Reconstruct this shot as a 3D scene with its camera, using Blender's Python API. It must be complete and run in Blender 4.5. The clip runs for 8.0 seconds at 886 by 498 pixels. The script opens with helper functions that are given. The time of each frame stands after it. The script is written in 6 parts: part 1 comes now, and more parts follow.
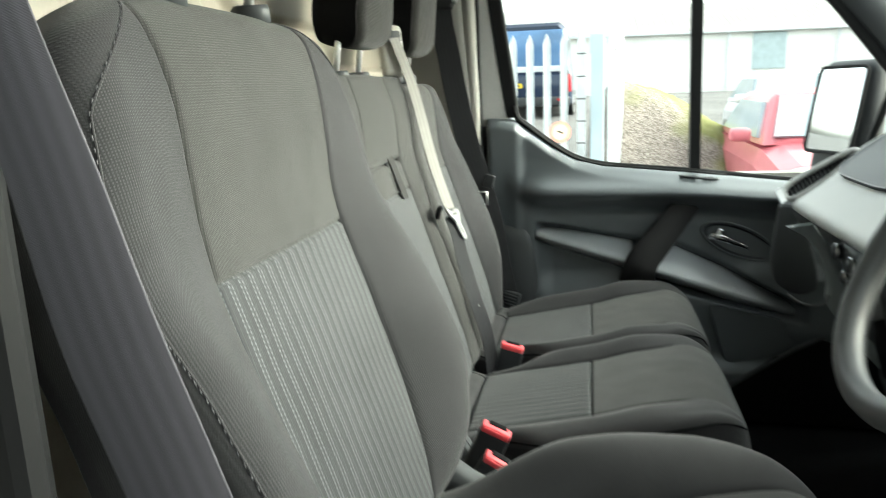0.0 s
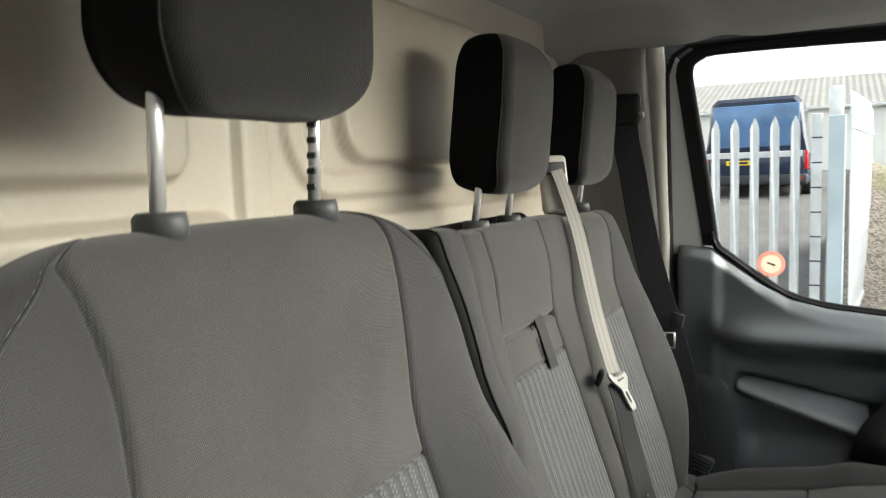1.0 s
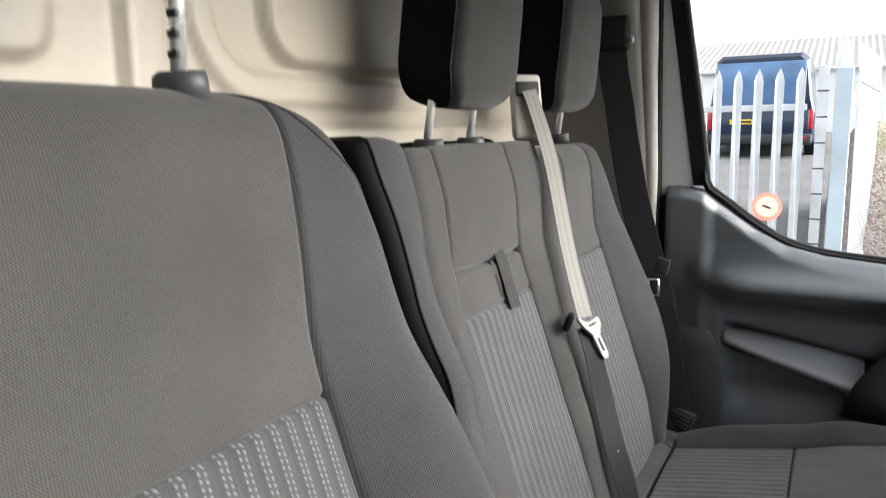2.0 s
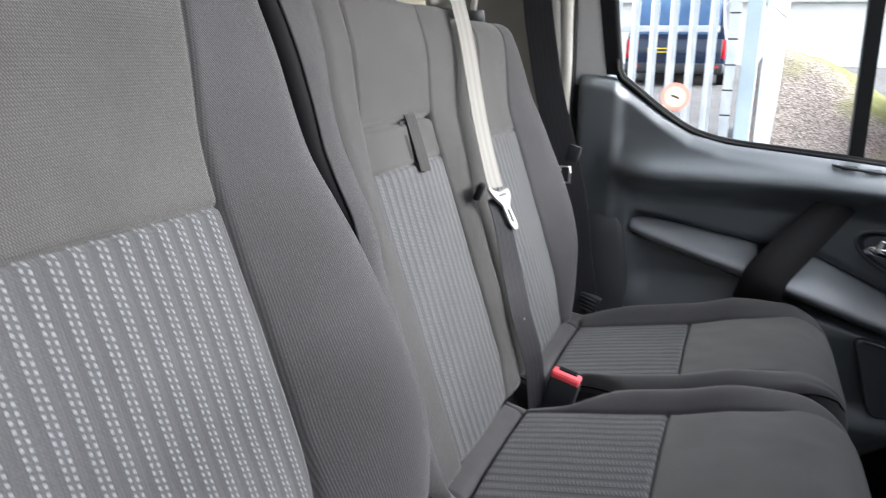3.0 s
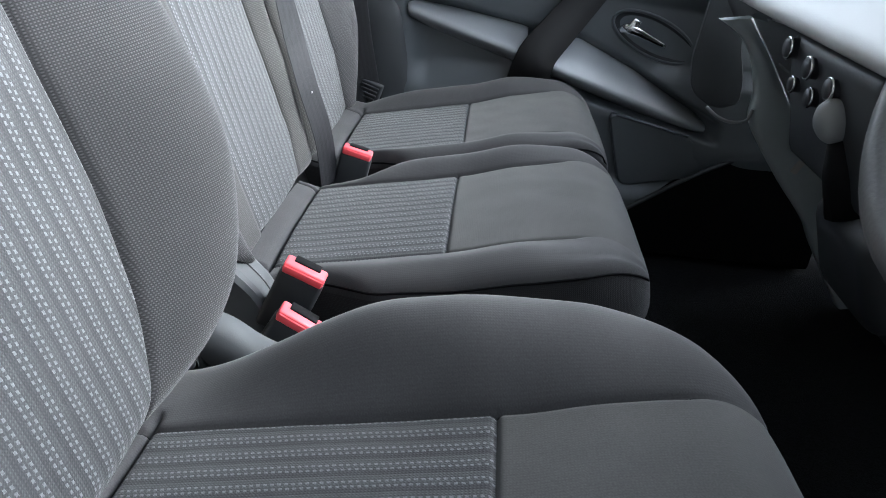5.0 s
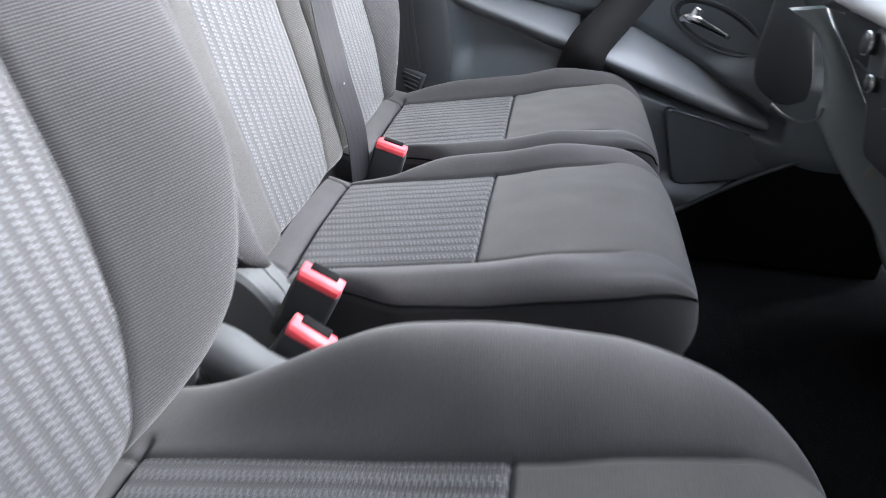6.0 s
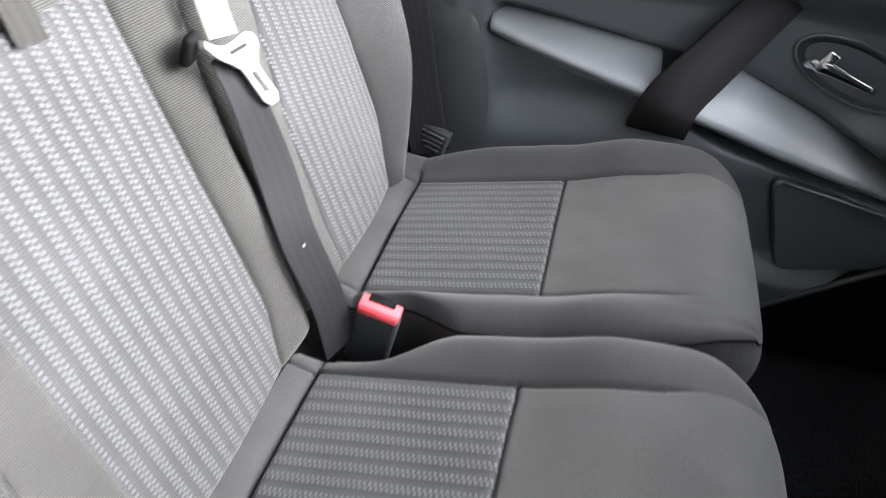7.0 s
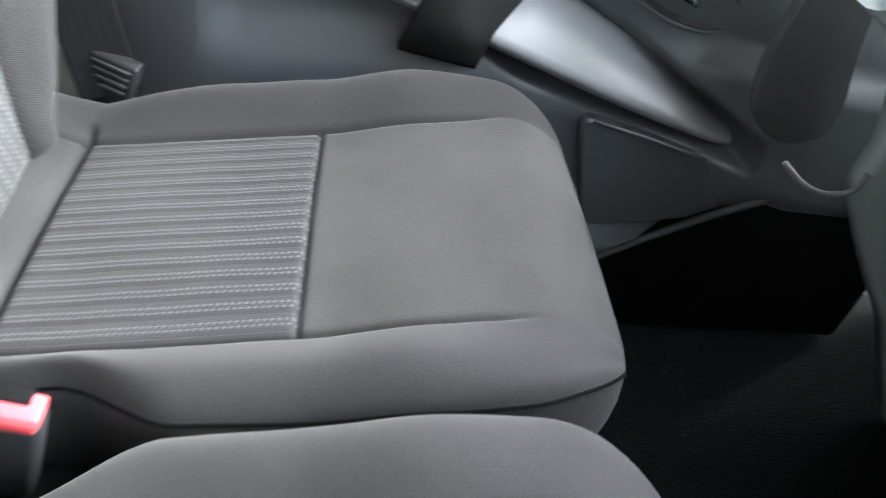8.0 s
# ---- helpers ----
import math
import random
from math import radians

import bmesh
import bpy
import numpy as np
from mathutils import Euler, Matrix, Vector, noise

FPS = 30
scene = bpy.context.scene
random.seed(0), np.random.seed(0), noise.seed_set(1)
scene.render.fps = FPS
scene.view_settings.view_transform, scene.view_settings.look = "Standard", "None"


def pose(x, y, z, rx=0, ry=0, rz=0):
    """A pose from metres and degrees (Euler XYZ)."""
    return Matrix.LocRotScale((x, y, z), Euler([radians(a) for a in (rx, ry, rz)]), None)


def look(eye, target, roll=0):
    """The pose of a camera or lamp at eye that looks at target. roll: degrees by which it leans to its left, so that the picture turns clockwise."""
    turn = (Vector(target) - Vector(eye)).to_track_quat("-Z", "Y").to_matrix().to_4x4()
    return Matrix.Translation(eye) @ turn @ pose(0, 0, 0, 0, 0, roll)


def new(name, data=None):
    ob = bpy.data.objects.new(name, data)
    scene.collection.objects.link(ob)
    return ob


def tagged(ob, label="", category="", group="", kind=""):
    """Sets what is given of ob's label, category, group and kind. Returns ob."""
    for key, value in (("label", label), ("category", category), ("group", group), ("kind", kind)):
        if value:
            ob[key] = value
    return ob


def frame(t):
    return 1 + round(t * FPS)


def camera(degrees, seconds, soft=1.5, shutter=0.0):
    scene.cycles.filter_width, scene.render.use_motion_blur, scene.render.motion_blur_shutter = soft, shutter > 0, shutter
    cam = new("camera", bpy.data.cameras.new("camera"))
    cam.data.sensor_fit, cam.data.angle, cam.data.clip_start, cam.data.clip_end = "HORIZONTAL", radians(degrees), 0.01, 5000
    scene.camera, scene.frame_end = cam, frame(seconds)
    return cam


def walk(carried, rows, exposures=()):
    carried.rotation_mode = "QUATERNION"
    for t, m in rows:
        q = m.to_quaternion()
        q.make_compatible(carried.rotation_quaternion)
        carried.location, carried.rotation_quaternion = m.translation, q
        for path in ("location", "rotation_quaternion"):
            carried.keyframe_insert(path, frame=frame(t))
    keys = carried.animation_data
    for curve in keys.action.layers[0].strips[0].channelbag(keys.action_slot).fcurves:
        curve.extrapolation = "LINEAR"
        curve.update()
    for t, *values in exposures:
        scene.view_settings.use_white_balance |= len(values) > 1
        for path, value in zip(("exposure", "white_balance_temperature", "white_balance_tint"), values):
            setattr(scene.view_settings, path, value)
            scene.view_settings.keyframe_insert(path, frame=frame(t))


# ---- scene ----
cam = camera(62.8, 8.0, soft=0.75, shutter=0.4)
PATH = [
    (0, (0.247, -1.404, 1.011), (-0.152, 0.509, 0.587), -2.1),
    (0.5, (0.236, -1.248, 1.045), (-0.449, 0.606, 0.738), -2.3),
    (1, (0.294, -1.129, 1.14), (-0.656, 0.618, 0.927), -2.1),
    (1.2, (0.302, -1.095, 1.16), (-0.681, 0.634, 0.946), -1.8),
    (2.3, (0.292, -0.955, 1.034), (-0.622, 0.78, 0.64), -0.6),
    (2.5, (0.306, -0.966, 1.018), (-0.583, 0.772, 0.583), -0.3),
    (3, (0.312, -0.971, 0.973), (-0.418, 0.816, 0.449), 0.7),
    (3.5, (0.291, -0.943, 0.931), (-0.23, 0.901, 0.356), 1.8),
    (4, (0.264, -0.928, 0.933), (-0.031, 0.934, 0.267), 3.6),
    (4.5, (0.24, -0.957, 0.91), (0.124, 0.864, 0.093), 4.4),
    (4.7, (0.257, -0.983, 0.863), (0.191, 0.809, -0.024), 4.6),
    (5.8, (0.302, -0.995, 0.873), (0.123, 0.758, -0.072), 3.4),
    (6, (0.304, -0.913, 0.862), (0.093, 0.826, -0.105), 4.0),
    (6.5, (0.303, -0.643, 0.888), (0.064, 0.988, -0.245), 6.0),
    (7, (0.289, -0.403, 1.01), (-0.073, 1.147, -0.201), 1.8),
    (7.5, (0.287, -0.218, 0.914), (0.156, 1.323, -0.355), 4.5),
    (8, (0.269, -0.077, 0.848), (0.578, 1.407, -0.457), 12.9),
]
EXPOSURES = [(0.0, 2.68, 6600, -8), (0.5, 2.34, 6850, -2), (1.0, 2.01, 6750, 2), (2.5, 2.38, 6300, 11), (3.0, 2.49, 6100, 9), (3.5, 2.61, 5930, 6), (4.0, 2.78, 5850, 2), (4.5, 2.72, 5650, 2), (5.8, 3.80, 5950, 10), (6.0, 3.63, 5950, 10), (6.5, 3.70, 5900, 7), (7.0, 3.55, 6250, 9), (7.2, 3.40, 6250, 8), (7.5, 3.58, 6100, 8), (8.0, 4.03, 6100, 5)]
walk(cam, [(t, look(eye, target, roll)) for t, eye, target, roll in PATH], EXPOSURES)

# ---- light ----
world = bpy.data.worlds.new("sky")
scene.world = world
world.use_nodes = True
wn, wl = world.node_tree.nodes, world.node_tree.links
sky = wn.new("ShaderNodeTexSky")
sky.sky_type, sky.sun_disc = "NISHITA", False
SUN_UP, SUN_TURN = radians(28), radians(77)
sky.sun_elevation, sky.sun_rotation = SUN_UP, SUN_TURN
sky.air_density, sky.dust_density, sky.ozone_density = 1.0, 4.0, 1.0
pale = wn.new("ShaderNodeHueSaturation")
pale.inputs["Saturation"].default_value = 0.25
wl.new(sky.outputs[0], pale.inputs["Color"])
wl.new(pale.outputs[0], wn["Background"].inputs[0])
wn["Background"].inputs[1].default_value = 0.15
sun = new("sun", bpy.data.lights.new("sun", "SUN"))
sun.data.energy, sun.data.angle, sun.data.color = 0.36, radians(30), (1.0, 0.98, 0.95)
sun.matrix_world = look((6.3, 1.45, 3.45), (0, 0, 0))


# ---- materials ----
class Nodes:
    """Short names for the nodes of one material."""

    def __init__(self, name):
        self.mat = bpy.data.materials.new(name)
        self.mat.use_nodes = True
        self.tree = self.mat.node_tree
        self.bsdf = self.tree.nodes["Principled BSDF"]

    def node(self, kind):
        return self.tree.nodes.new(kind)

    def put(self, socket, value):
        if isinstance(value, bpy.types.NodeSocket):
            self.tree.links.new(value, socket)
        else:
            socket.default_value = value

    def math(self, op, a, b=0.0, c=0.0):
        n = self.node("ShaderNodeMath")
        n.operation = op
        self.put(n.inputs[0], a), self.put(n.inputs[1], b), self.put(n.inputs[2], c)
        return n.outputs[0]

    def noise(self, scale, detail=3.0, where=None, stretch=None):
        n = self.node("ShaderNodeTexNoise")
        n.inputs["Scale"].default_value, n.inputs["Detail"].default_value = scale, detail
        where = where or self.node("ShaderNodeTexCoord").outputs["Object"]
        if stretch:
            m = self.node("ShaderNodeMapping")
            m.inputs["Scale"].default_value = stretch
            self.put(m.inputs[0], where)
            where = m.outputs[0]
        self.put(n.inputs["Vector"], where)
        return n.outputs["Fac"]

    def ramp(self, fac, low, high, a=0.3, b=0.7):
        n = self.node("ShaderNodeMapRange")
        n.clamp = True
        for i, v in enumerate((fac, a, b, low, high)):
            self.put(n.inputs[i], v)
        return n.outputs[0]

    def mix(self, fac, a, b):
        n = self.node("ShaderNodeMix")
        n.data_type = "RGBA"
        self.put(n.inputs[0], fac), self.put(n.inputs[6], a), self.put(n.inputs[7], b)
        return n.outputs[2]

    def tint(self, colour, value):
        n = self.node("ShaderNodeHueSaturation")
        self.put(n.inputs["Color"], colour), self.put(n.inputs["Value"], value)
        return n.outputs[0]

    def bump(self, height, strength, distance):
        n = self.node("ShaderNodeBump")
        n.inputs["Strength"].default_value, n.inputs["Distance"].default_value = strength, distance
        self.put(n.inputs["Height"], height)
        self.put(self.bsdf.inputs["Normal"], n.outputs[0])

    def finish(self, colour, rough=0.6, metal=0.0, sheen=0.0, spec=0.5):
        self.put(self.bsdf.inputs["Base Color"], colour)
        self.put(self.bsdf.inputs["Roughness"], rough)
        self.put(self.bsdf.inputs["Metallic"], metal)
        self.put(self.bsdf.inputs["Sheen Weight"], sheen)
        self.put(self.bsdf.inputs["Specular IOR Level"], spec)
        return self.mat


def rgb(r, g, b):
    return (r, g, b, 1.0)


def cloth(name, colour, pitch=0.0031, depth=0.85, ribs=False, turn=False, yarn=0.8):
    """Woven seat cloth; the UV map is in metres. ribs: ridges with paired dotted pale yarn."""
    k = Nodes(name)
    uv = k.node("ShaderNodeUVMap").outputs[0]
    part_uv = k.node("ShaderNodeSeparateXYZ")
    k.put(part_uv.inputs[0], uv)
    u, v = part_uv.outputs[0], part_uv.outputs[1]
    if turn:
        u, v = v, u
    wu = k.math("SINE", k.math("MULTIPLY", u, 2 * math.pi / pitch))
    wv = k.math("SINE", k.math("MULTIPLY", v, 2 * math.pi / pitch * 0.9))
    weave = k.math("MULTIPLY_ADD", k.math("ADD", k.math("MULTIPLY", wv, 0.36), k.math("ADD", k.math("MULTIPLY", wu, 0.24), k.math("MULTIPLY", wu, k.math("MULTIPLY", wv, 0.40)))), 0.5, 0.5)
    worn = k.noise(9.0, 4.0)
    fuzz = k.noise(700.0, 2.0)
    value = k.math("MULTIPLY", k.ramp(worn, 0.86, 1.12), k.math("MULTIPLY_ADD", weave, 1.6 * depth, 1 - 0.8 * depth))
    value = k.math("MULTIPLY", value, k.ramp(fuzz, 0.85, 1.15))
    base = k.tint(rgb(*colour), value)
    height = k.math("MULTIPLY_ADD", weave, 0.5, k.math("MULTIPLY", fuzz, 0.3))
    if ribs:
        step = 0.0188
        cell = k.math("FRACT", k.math("DIVIDE", u, step))
        along = k.math("DIVIDE", v, 0.0056)
        total = None
        for place, shift in ((0.36, 0.0), (0.64, 0.16)):
            near = k.math("LESS_THAN", k.math("ABSOLUTE", k.math("SUBTRACT", cell, place)), 0.062)
            dash = k.math("LESS_THAN", k.math("FRACT", k.math("ADD", k.math("ADD", along, shift), k.math("MULTIPLY", cell, 0.9))), 0.52)
            spot = k.math("MULTIPLY", near, dash)
            total = spot if total is None else k.math("MAXIMUM", total, spot)
        ground = k.math("LESS_THAN", k.math("ABSOLUTE", k.math("SUBTRACT", cell, 0.5)), 0.19)
        total = k.math("MAXIMUM", total, k.math("MULTIPLY", ground, 0.07))
        base = k.mix(k.math("MULTIPLY", total, yarn), base, k.tint(rgb(0.157, 0.161, 0.169), k.ramp(fuzz, 0.75, 1.1)))
        rib = k.math("SINE", k.math("MULTIPLY", cell, math.pi))
        height = k.math("ADD", height, k.math("ADD", k.math("MULTIPLY", rib, 1.0), k.math("MULTIPLY", total, 0.7)))
    k.bump(height, 0.18 if turn else 0.80, 0.001)
    return k.finish(base, 0.92, sheen=0.12, spec=0.2)


def moulded(name, colour, rough=0.55, grain=650.0, relief=0.25, spec=0.5):
    """Grained moulded plastic with faint scuffs."""
    k = Nodes(name)
    fine, broad = k.noise(grain, 2.0), k.noise(5.0, 5.0)
    k.bump(fine, relief, 0.0006)
    return k.finish(k.tint(rgb(*colour), k.ramp(broad, 0.92, 1.08)), k.ramp(broad, rough - 0.03, rough + 0.03), spec=spec)


def painted(name, colour, rough=0.35, relief=0.0, dirt=0.1, scale=3.0, metal=0.0):
    k = Nodes(name)
    broad, fine = k.noise(scale, 6.0), k.noise(scale * 40, 3.0)
    value = k.math("MULTIPLY", k.ramp(broad, 1 - dirt, 1 + dirt), k.ramp(fine, 1 - dirt / 2, 1 + dirt / 2))
    if relief:
        k.bump(fine, relief, 0.002)
    return k.finish(k.tint(rgb(*colour), value), k.ramp(broad, max(rough - 0.08, 0.02), rough + 0.08), metal)


def webbing(name, colour, gloss=0.3):
    k = Nodes(name)
    uv = k.node("ShaderNodeUVMap").outputs[0]
    s = k.node("ShaderNodeSeparateXYZ")
    k.put(s.inputs[0], uv)
    across = k.math("SINE", k.math("MULTIPLY", s.outputs[0], 2 * math.pi / 0.011))
    twill = k.math("SINE", k.math("MULTIPLY", k.math("ADD", s.outputs[0], s.outputs[1]), 2 * math.pi / 0.002))
    value = k.math("ADD", k.math("MULTIPLY_ADD", across, 0.10, 0.92), k.math("MULTIPLY", twill, 0.06))
    k.bump(k.math("ADD", k.math("MULTIPLY", across, 0.4), k.math("MULTIPLY", twill, 0.5)), 0.25, 0.0005)
    return k.finish(k.tint(rgb(*colour), value), 0.6, sheen=0.0, spec=gloss)


def stony(name, dark, light, scale, rough=0.95, relief=0.8, third=None, spec=0.15):
    k = Nodes(name)
    v = k.node("ShaderNodeTexVoronoi")
    v.inputs["Scale"].default_value = scale
    k.put(v.inputs["Vector"], k.node("ShaderNodeTexCoord").outputs["Object"])
    broad = k.noise(0.8, 6.0)
    col = k.mix(k.ramp(v.outputs["Color"], 0.0, 1.0, 0.2, 0.8), rgb(*dark), rgb(*light))
    if third:
        where = k.node("ShaderNodeSeparateXYZ")
        k.put(where.inputs[0], k.node("ShaderNodeTexCoord").outputs["Object"])
        moss = k.math("ADD", k.math("ADD", k.math("MULTIPLY", where.outputs[0], 0.44), k.math("MULTIPLY", where.outputs[2], 0.45)), k.noise(1.6, 5.0))
        col = k.mix(k.ramp(moss, 0.0, 1.0, 1.20, 1.46), col, k.mix(k.noise(14.0, 4.0), rgb(*third), rgb(0.22, 0.20, 0.10)))
    k.bump(v.outputs["Distance"], relief, 0.02)
    return k.finish(k.tint(col, k.ramp(broad, 0.8, 1.2)), rough, spec=spec)


def pane_glass(name):
    k = Nodes(name)
    k.put(k.bsdf.inputs["Transmission Weight"], 1.0)
    k.put(k.bsdf.inputs["IOR"], 1.01)
    return k.finish(rgb(1, 1, 1), 0.0)


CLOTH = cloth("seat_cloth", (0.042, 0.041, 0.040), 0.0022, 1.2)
CLOTH_RIB = cloth("ribbed_seat_cloth", (0.043, 0.0435, 0.046), 0.0026, 0.15, ribs=True)
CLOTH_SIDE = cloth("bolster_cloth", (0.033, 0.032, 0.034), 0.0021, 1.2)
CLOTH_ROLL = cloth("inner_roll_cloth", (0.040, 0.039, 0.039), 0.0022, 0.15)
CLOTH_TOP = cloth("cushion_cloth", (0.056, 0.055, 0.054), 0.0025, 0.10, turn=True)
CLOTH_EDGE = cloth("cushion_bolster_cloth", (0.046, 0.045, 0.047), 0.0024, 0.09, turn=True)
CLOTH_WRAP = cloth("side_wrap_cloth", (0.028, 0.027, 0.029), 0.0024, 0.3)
VINYL = moulded("black_vinyl", (0.0055, 0.0055, 0.0062), 0.7, 400.0, 0.25, 0.08)
BLACK = moulded("black_plastic", (0.022, 0.024, 0.027), 0.5)
DOOR_TRIM = moulded("door_plastic", (0.090, 0.101, 0.110), 0.38, 500.0, 0.15, 0.9)
DARK_GREY = moulded("dark_grey_plastic", (0.05, 0.053, 0.057), 0.5)
# paler than the lining: the ledge's daylight highlight is put into this colour
ARMREST_LIT = moulded("lit_armrest_plastic", (0.32, 0.333, 0.347), 0.36, 500.0, 0.1, 0.9)
# driver headrest only: shade from the roof is put into this darker cloth
SHADED_HEAD_CLOTH = cloth("shaded_headrest_cloth", (0.017, 0.0165, 0.016), 0.0024, 0.3)
BENCH_HEAD_CLOTH = cloth("bench_headrest_cloth", (0.030, 0.029, 0.028), 0.0022, 0.8)
MID_GREY = moulded("grey_plastic", (0.22, 0.225, 0.23), 0.45)
PILLAR_GREY = moulded("pillar_plastic", (0.13, 0.125, 0.115), 0.5, 500.0, 0.12)
PALE_GREY = moulded("pale_grey_plastic", (0.46, 0.44, 0.40), 0.5, 500.0, 0.12)
HEADLINER = moulded("headliner", (0.36, 0.35, 0.33), 0.95, 900.0, 0.5, 0.2)
JAMB = painted("door_jamb_paint", (0.48, 0.46, 0.42), 0.5, 0.0, 0.06)
CREAM = painted("cream_painted_steel", (0.42, 0.38, 0.315), 0.4, 0.05, 0.05)
CHROME = painted("chrome", (0.75, 0.75, 0.76), 0.14, 0.0, 0.03, metal=1.0)
SATIN = painted("satin_metal", (0.80, 0.79, 0.77), 0.38, 0.0, 0.05, metal=1.0)
RED = moulded("red_plastic", (0.86, 0.09, 0.11), 0.4, 300.0, 0.05)
BELT_BLACK = webbing("black_webbing", (0.012, 0.012, 0.014), 0.15)
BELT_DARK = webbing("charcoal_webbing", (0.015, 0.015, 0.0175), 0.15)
BELT_SATIN = webbing("satin_purple_grey_webbing", (0.066, 0.062, 0.074), 0.4)
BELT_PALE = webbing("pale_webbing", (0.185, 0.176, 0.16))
SEAM = painted("dark_seam_thread", (0.008, 0.008, 0.009), 0.9)
THREAD = painted("pale_thread", (0.070, 0.070, 0.076), 0.8)
RUBBER = moulded("rubber_seal", (0.010, 0.010, 0.011), 0.7, 400.0, 0.2, 0.25)
CARPET = stony("cab_floor_mat", (0.010, 0.0105, 0.0115), (0.019, 0.0195, 0.021), 420.0, 0.95, 0.25, spec=0.03)
GLASS = pane_glass("window_glass")


# ---- mesh helpers ----
def mesh_of(name, verts, faces, material, uvs=None, smooth=True):
    me = bpy.data.meshes.new(name)
    me.from_pydata([tuple(v) for v in verts], [], faces)
    if uvs is not None:
        layer = me.uv_layers.new(name="UVMap")
        flat = np.array([uvs[i] for f in faces for i in f], dtype=np.float32)
        layer.data.foreach_set("uv", flat.ravel())
    me.materials.append(material)
    if smooth:
        me.polygons.foreach_set("use_smooth", np.ones(len(me.polygons), dtype=bool))
    me.validate()
    me.update()
    return me


def thing(name, label, category, group="", kind="", at=(0, 0, 0)):
    ob = new(name)
    ob.location = at
    return tagged(ob, label, category, group, kind)


def attach(ob, parent):
    """A part keeps its place in the world when it joins its thing."""
    if parent is not None:
        ob.parent = parent
        up = parent
        shift = Vector((0, 0, 0))
        while up is not None:
            shift += up.location
            up = up.parent
        ob.location = ob.location - shift
    return ob


def piece(name, verts, faces, material, parent=None, label="", uvs=None, smooth=True, flip=False):
    if flip:
        faces = [tuple(reversed(f)) for f in faces]
    ob = new(name, mesh_of(name, verts, faces, material, uvs, smooth))
    if label:
        ob["label"] = label
    return attach(ob, parent)


def part(name, bm, material, parent=None, label="", smooth=True):
    me = bpy.data.meshes.new(name)
    bm.normal_update()
    bm.to_mesh(me)
    bm.free()
    me.materials.append(material)
    if smooth:
        me.polygons.foreach_set("use_smooth", np.ones(len(me.polygons), dtype=bool))
    ob = new(name, me)
    if label:
        ob["label"] = label
    return attach(ob, parent)


def box_bm(size, centre, bevel=0.004, turn=(0, 0, 0), segments=2):
    bm = bmesh.new()
    bmesh.ops.create_cube(bm, size=1.0)
    bmesh.ops.scale(bm, vec=size, verts=bm.verts)
    if bevel:
        bmesh.ops.bevel(bm, geom=bm.edges[:], offset=min(bevel, min(size) * 0.45), segments=segments, profile=0.5, affect="EDGES")
    bmesh.ops.transform(bm, matrix=pose(*centre, *turn), verts=bm.verts)
    return bm


def sweep(path, shape, closed=False, caps=True, up=(0, 0, 1)):
    """A closed outline (list of (side, height)) drawn along a path. shape: a list, or a function of 0..1."""
    pts = [Vector(p) for p in path]
    n = len(pts)
    verts, faces, uvs = [], [], []
    run = 0.0
    for i, p in enumerate(pts):
        a = pts[(i - 1) % n] if closed or i > 0 else p
        b = pts[(i + 1) % n] if closed or i < n - 1 else p
        along = (b - a).normalized()
        side = along.cross(Vector(up)).normalized()
        lift = side.cross(along).normalized()
        ring = shape(i / (n - 1)) if callable(shape) else shape
        m = len(ring)
        if i:
            run += (p - pts[i - 1]).length
        for s, h in ring:
            verts.append(p + side * s + lift * h)
            uvs.append((s, run))
    for i in range(n if closed else n - 1):
        for j in range(m):
            a, b = i * m + j, i * m + (j + 1) % m
            c, d = ((i + 1) % n) * m + (j + 1) % m, ((i + 1) % n) * m + j
            faces.append((a, b, c, d))
    if caps and not closed:
        faces.append(tuple(reversed(range(m))))
        faces.append(tuple((n - 1) * m + j for j in range(m)))
    return verts, faces, uvs


def ring_of(r, n=12, squash=1.0):
    return [(r * math.cos(2 * math.pi * k / n), squash * r * math.sin(2 * math.pi * k / n)) for k in range(n)]


def flat_ring(width, thick):
    w, t = width / 2, thick / 2
    return [(-w, -t * 0.3), (-w * 0.96, -t), (w * 0.96, -t), (w, -t * 0.3), (w, t * 0.3), (w * 0.96, t), (-w * 0.96, t), (-w, t * 0.3)]


def glide(points, n):
    """A smooth curve through the points (Catmull-Rom)."""
    p = [np.array(q, float) for q in points]
    p = [2 * p[0] - p[1]] + p + [2 * p[-1] - p[-2]]
    out = []
    for i in range(1, len(p) - 2):
        for k in range(n):
            t = k / n
            a, b, c, d = p[i - 1 : i + 3]
            out.append(0.5 * (2 * b + (c - a) * t + (2 * a - 5 * b + 4 * c - d) * t * t + (3 * b - a - 3 * c + d) * t ** 3))
    out.append(p[-2])
    return [tuple(q) for q in out]


def rnd(x, r):
    """How far a rounded edge of radius r falls back at the distance x from the edge."""
    if x >= r:
        return 0.0
    x = max(x, 0.0)
    return r - math.sqrt(max(r * r - (r - x) ** 2, 0.0))


def step(x, a, b):
    t = min(max((x - a) / (b - a), 0.0), 1.0)
    return t * t * (3 - 2 * t)


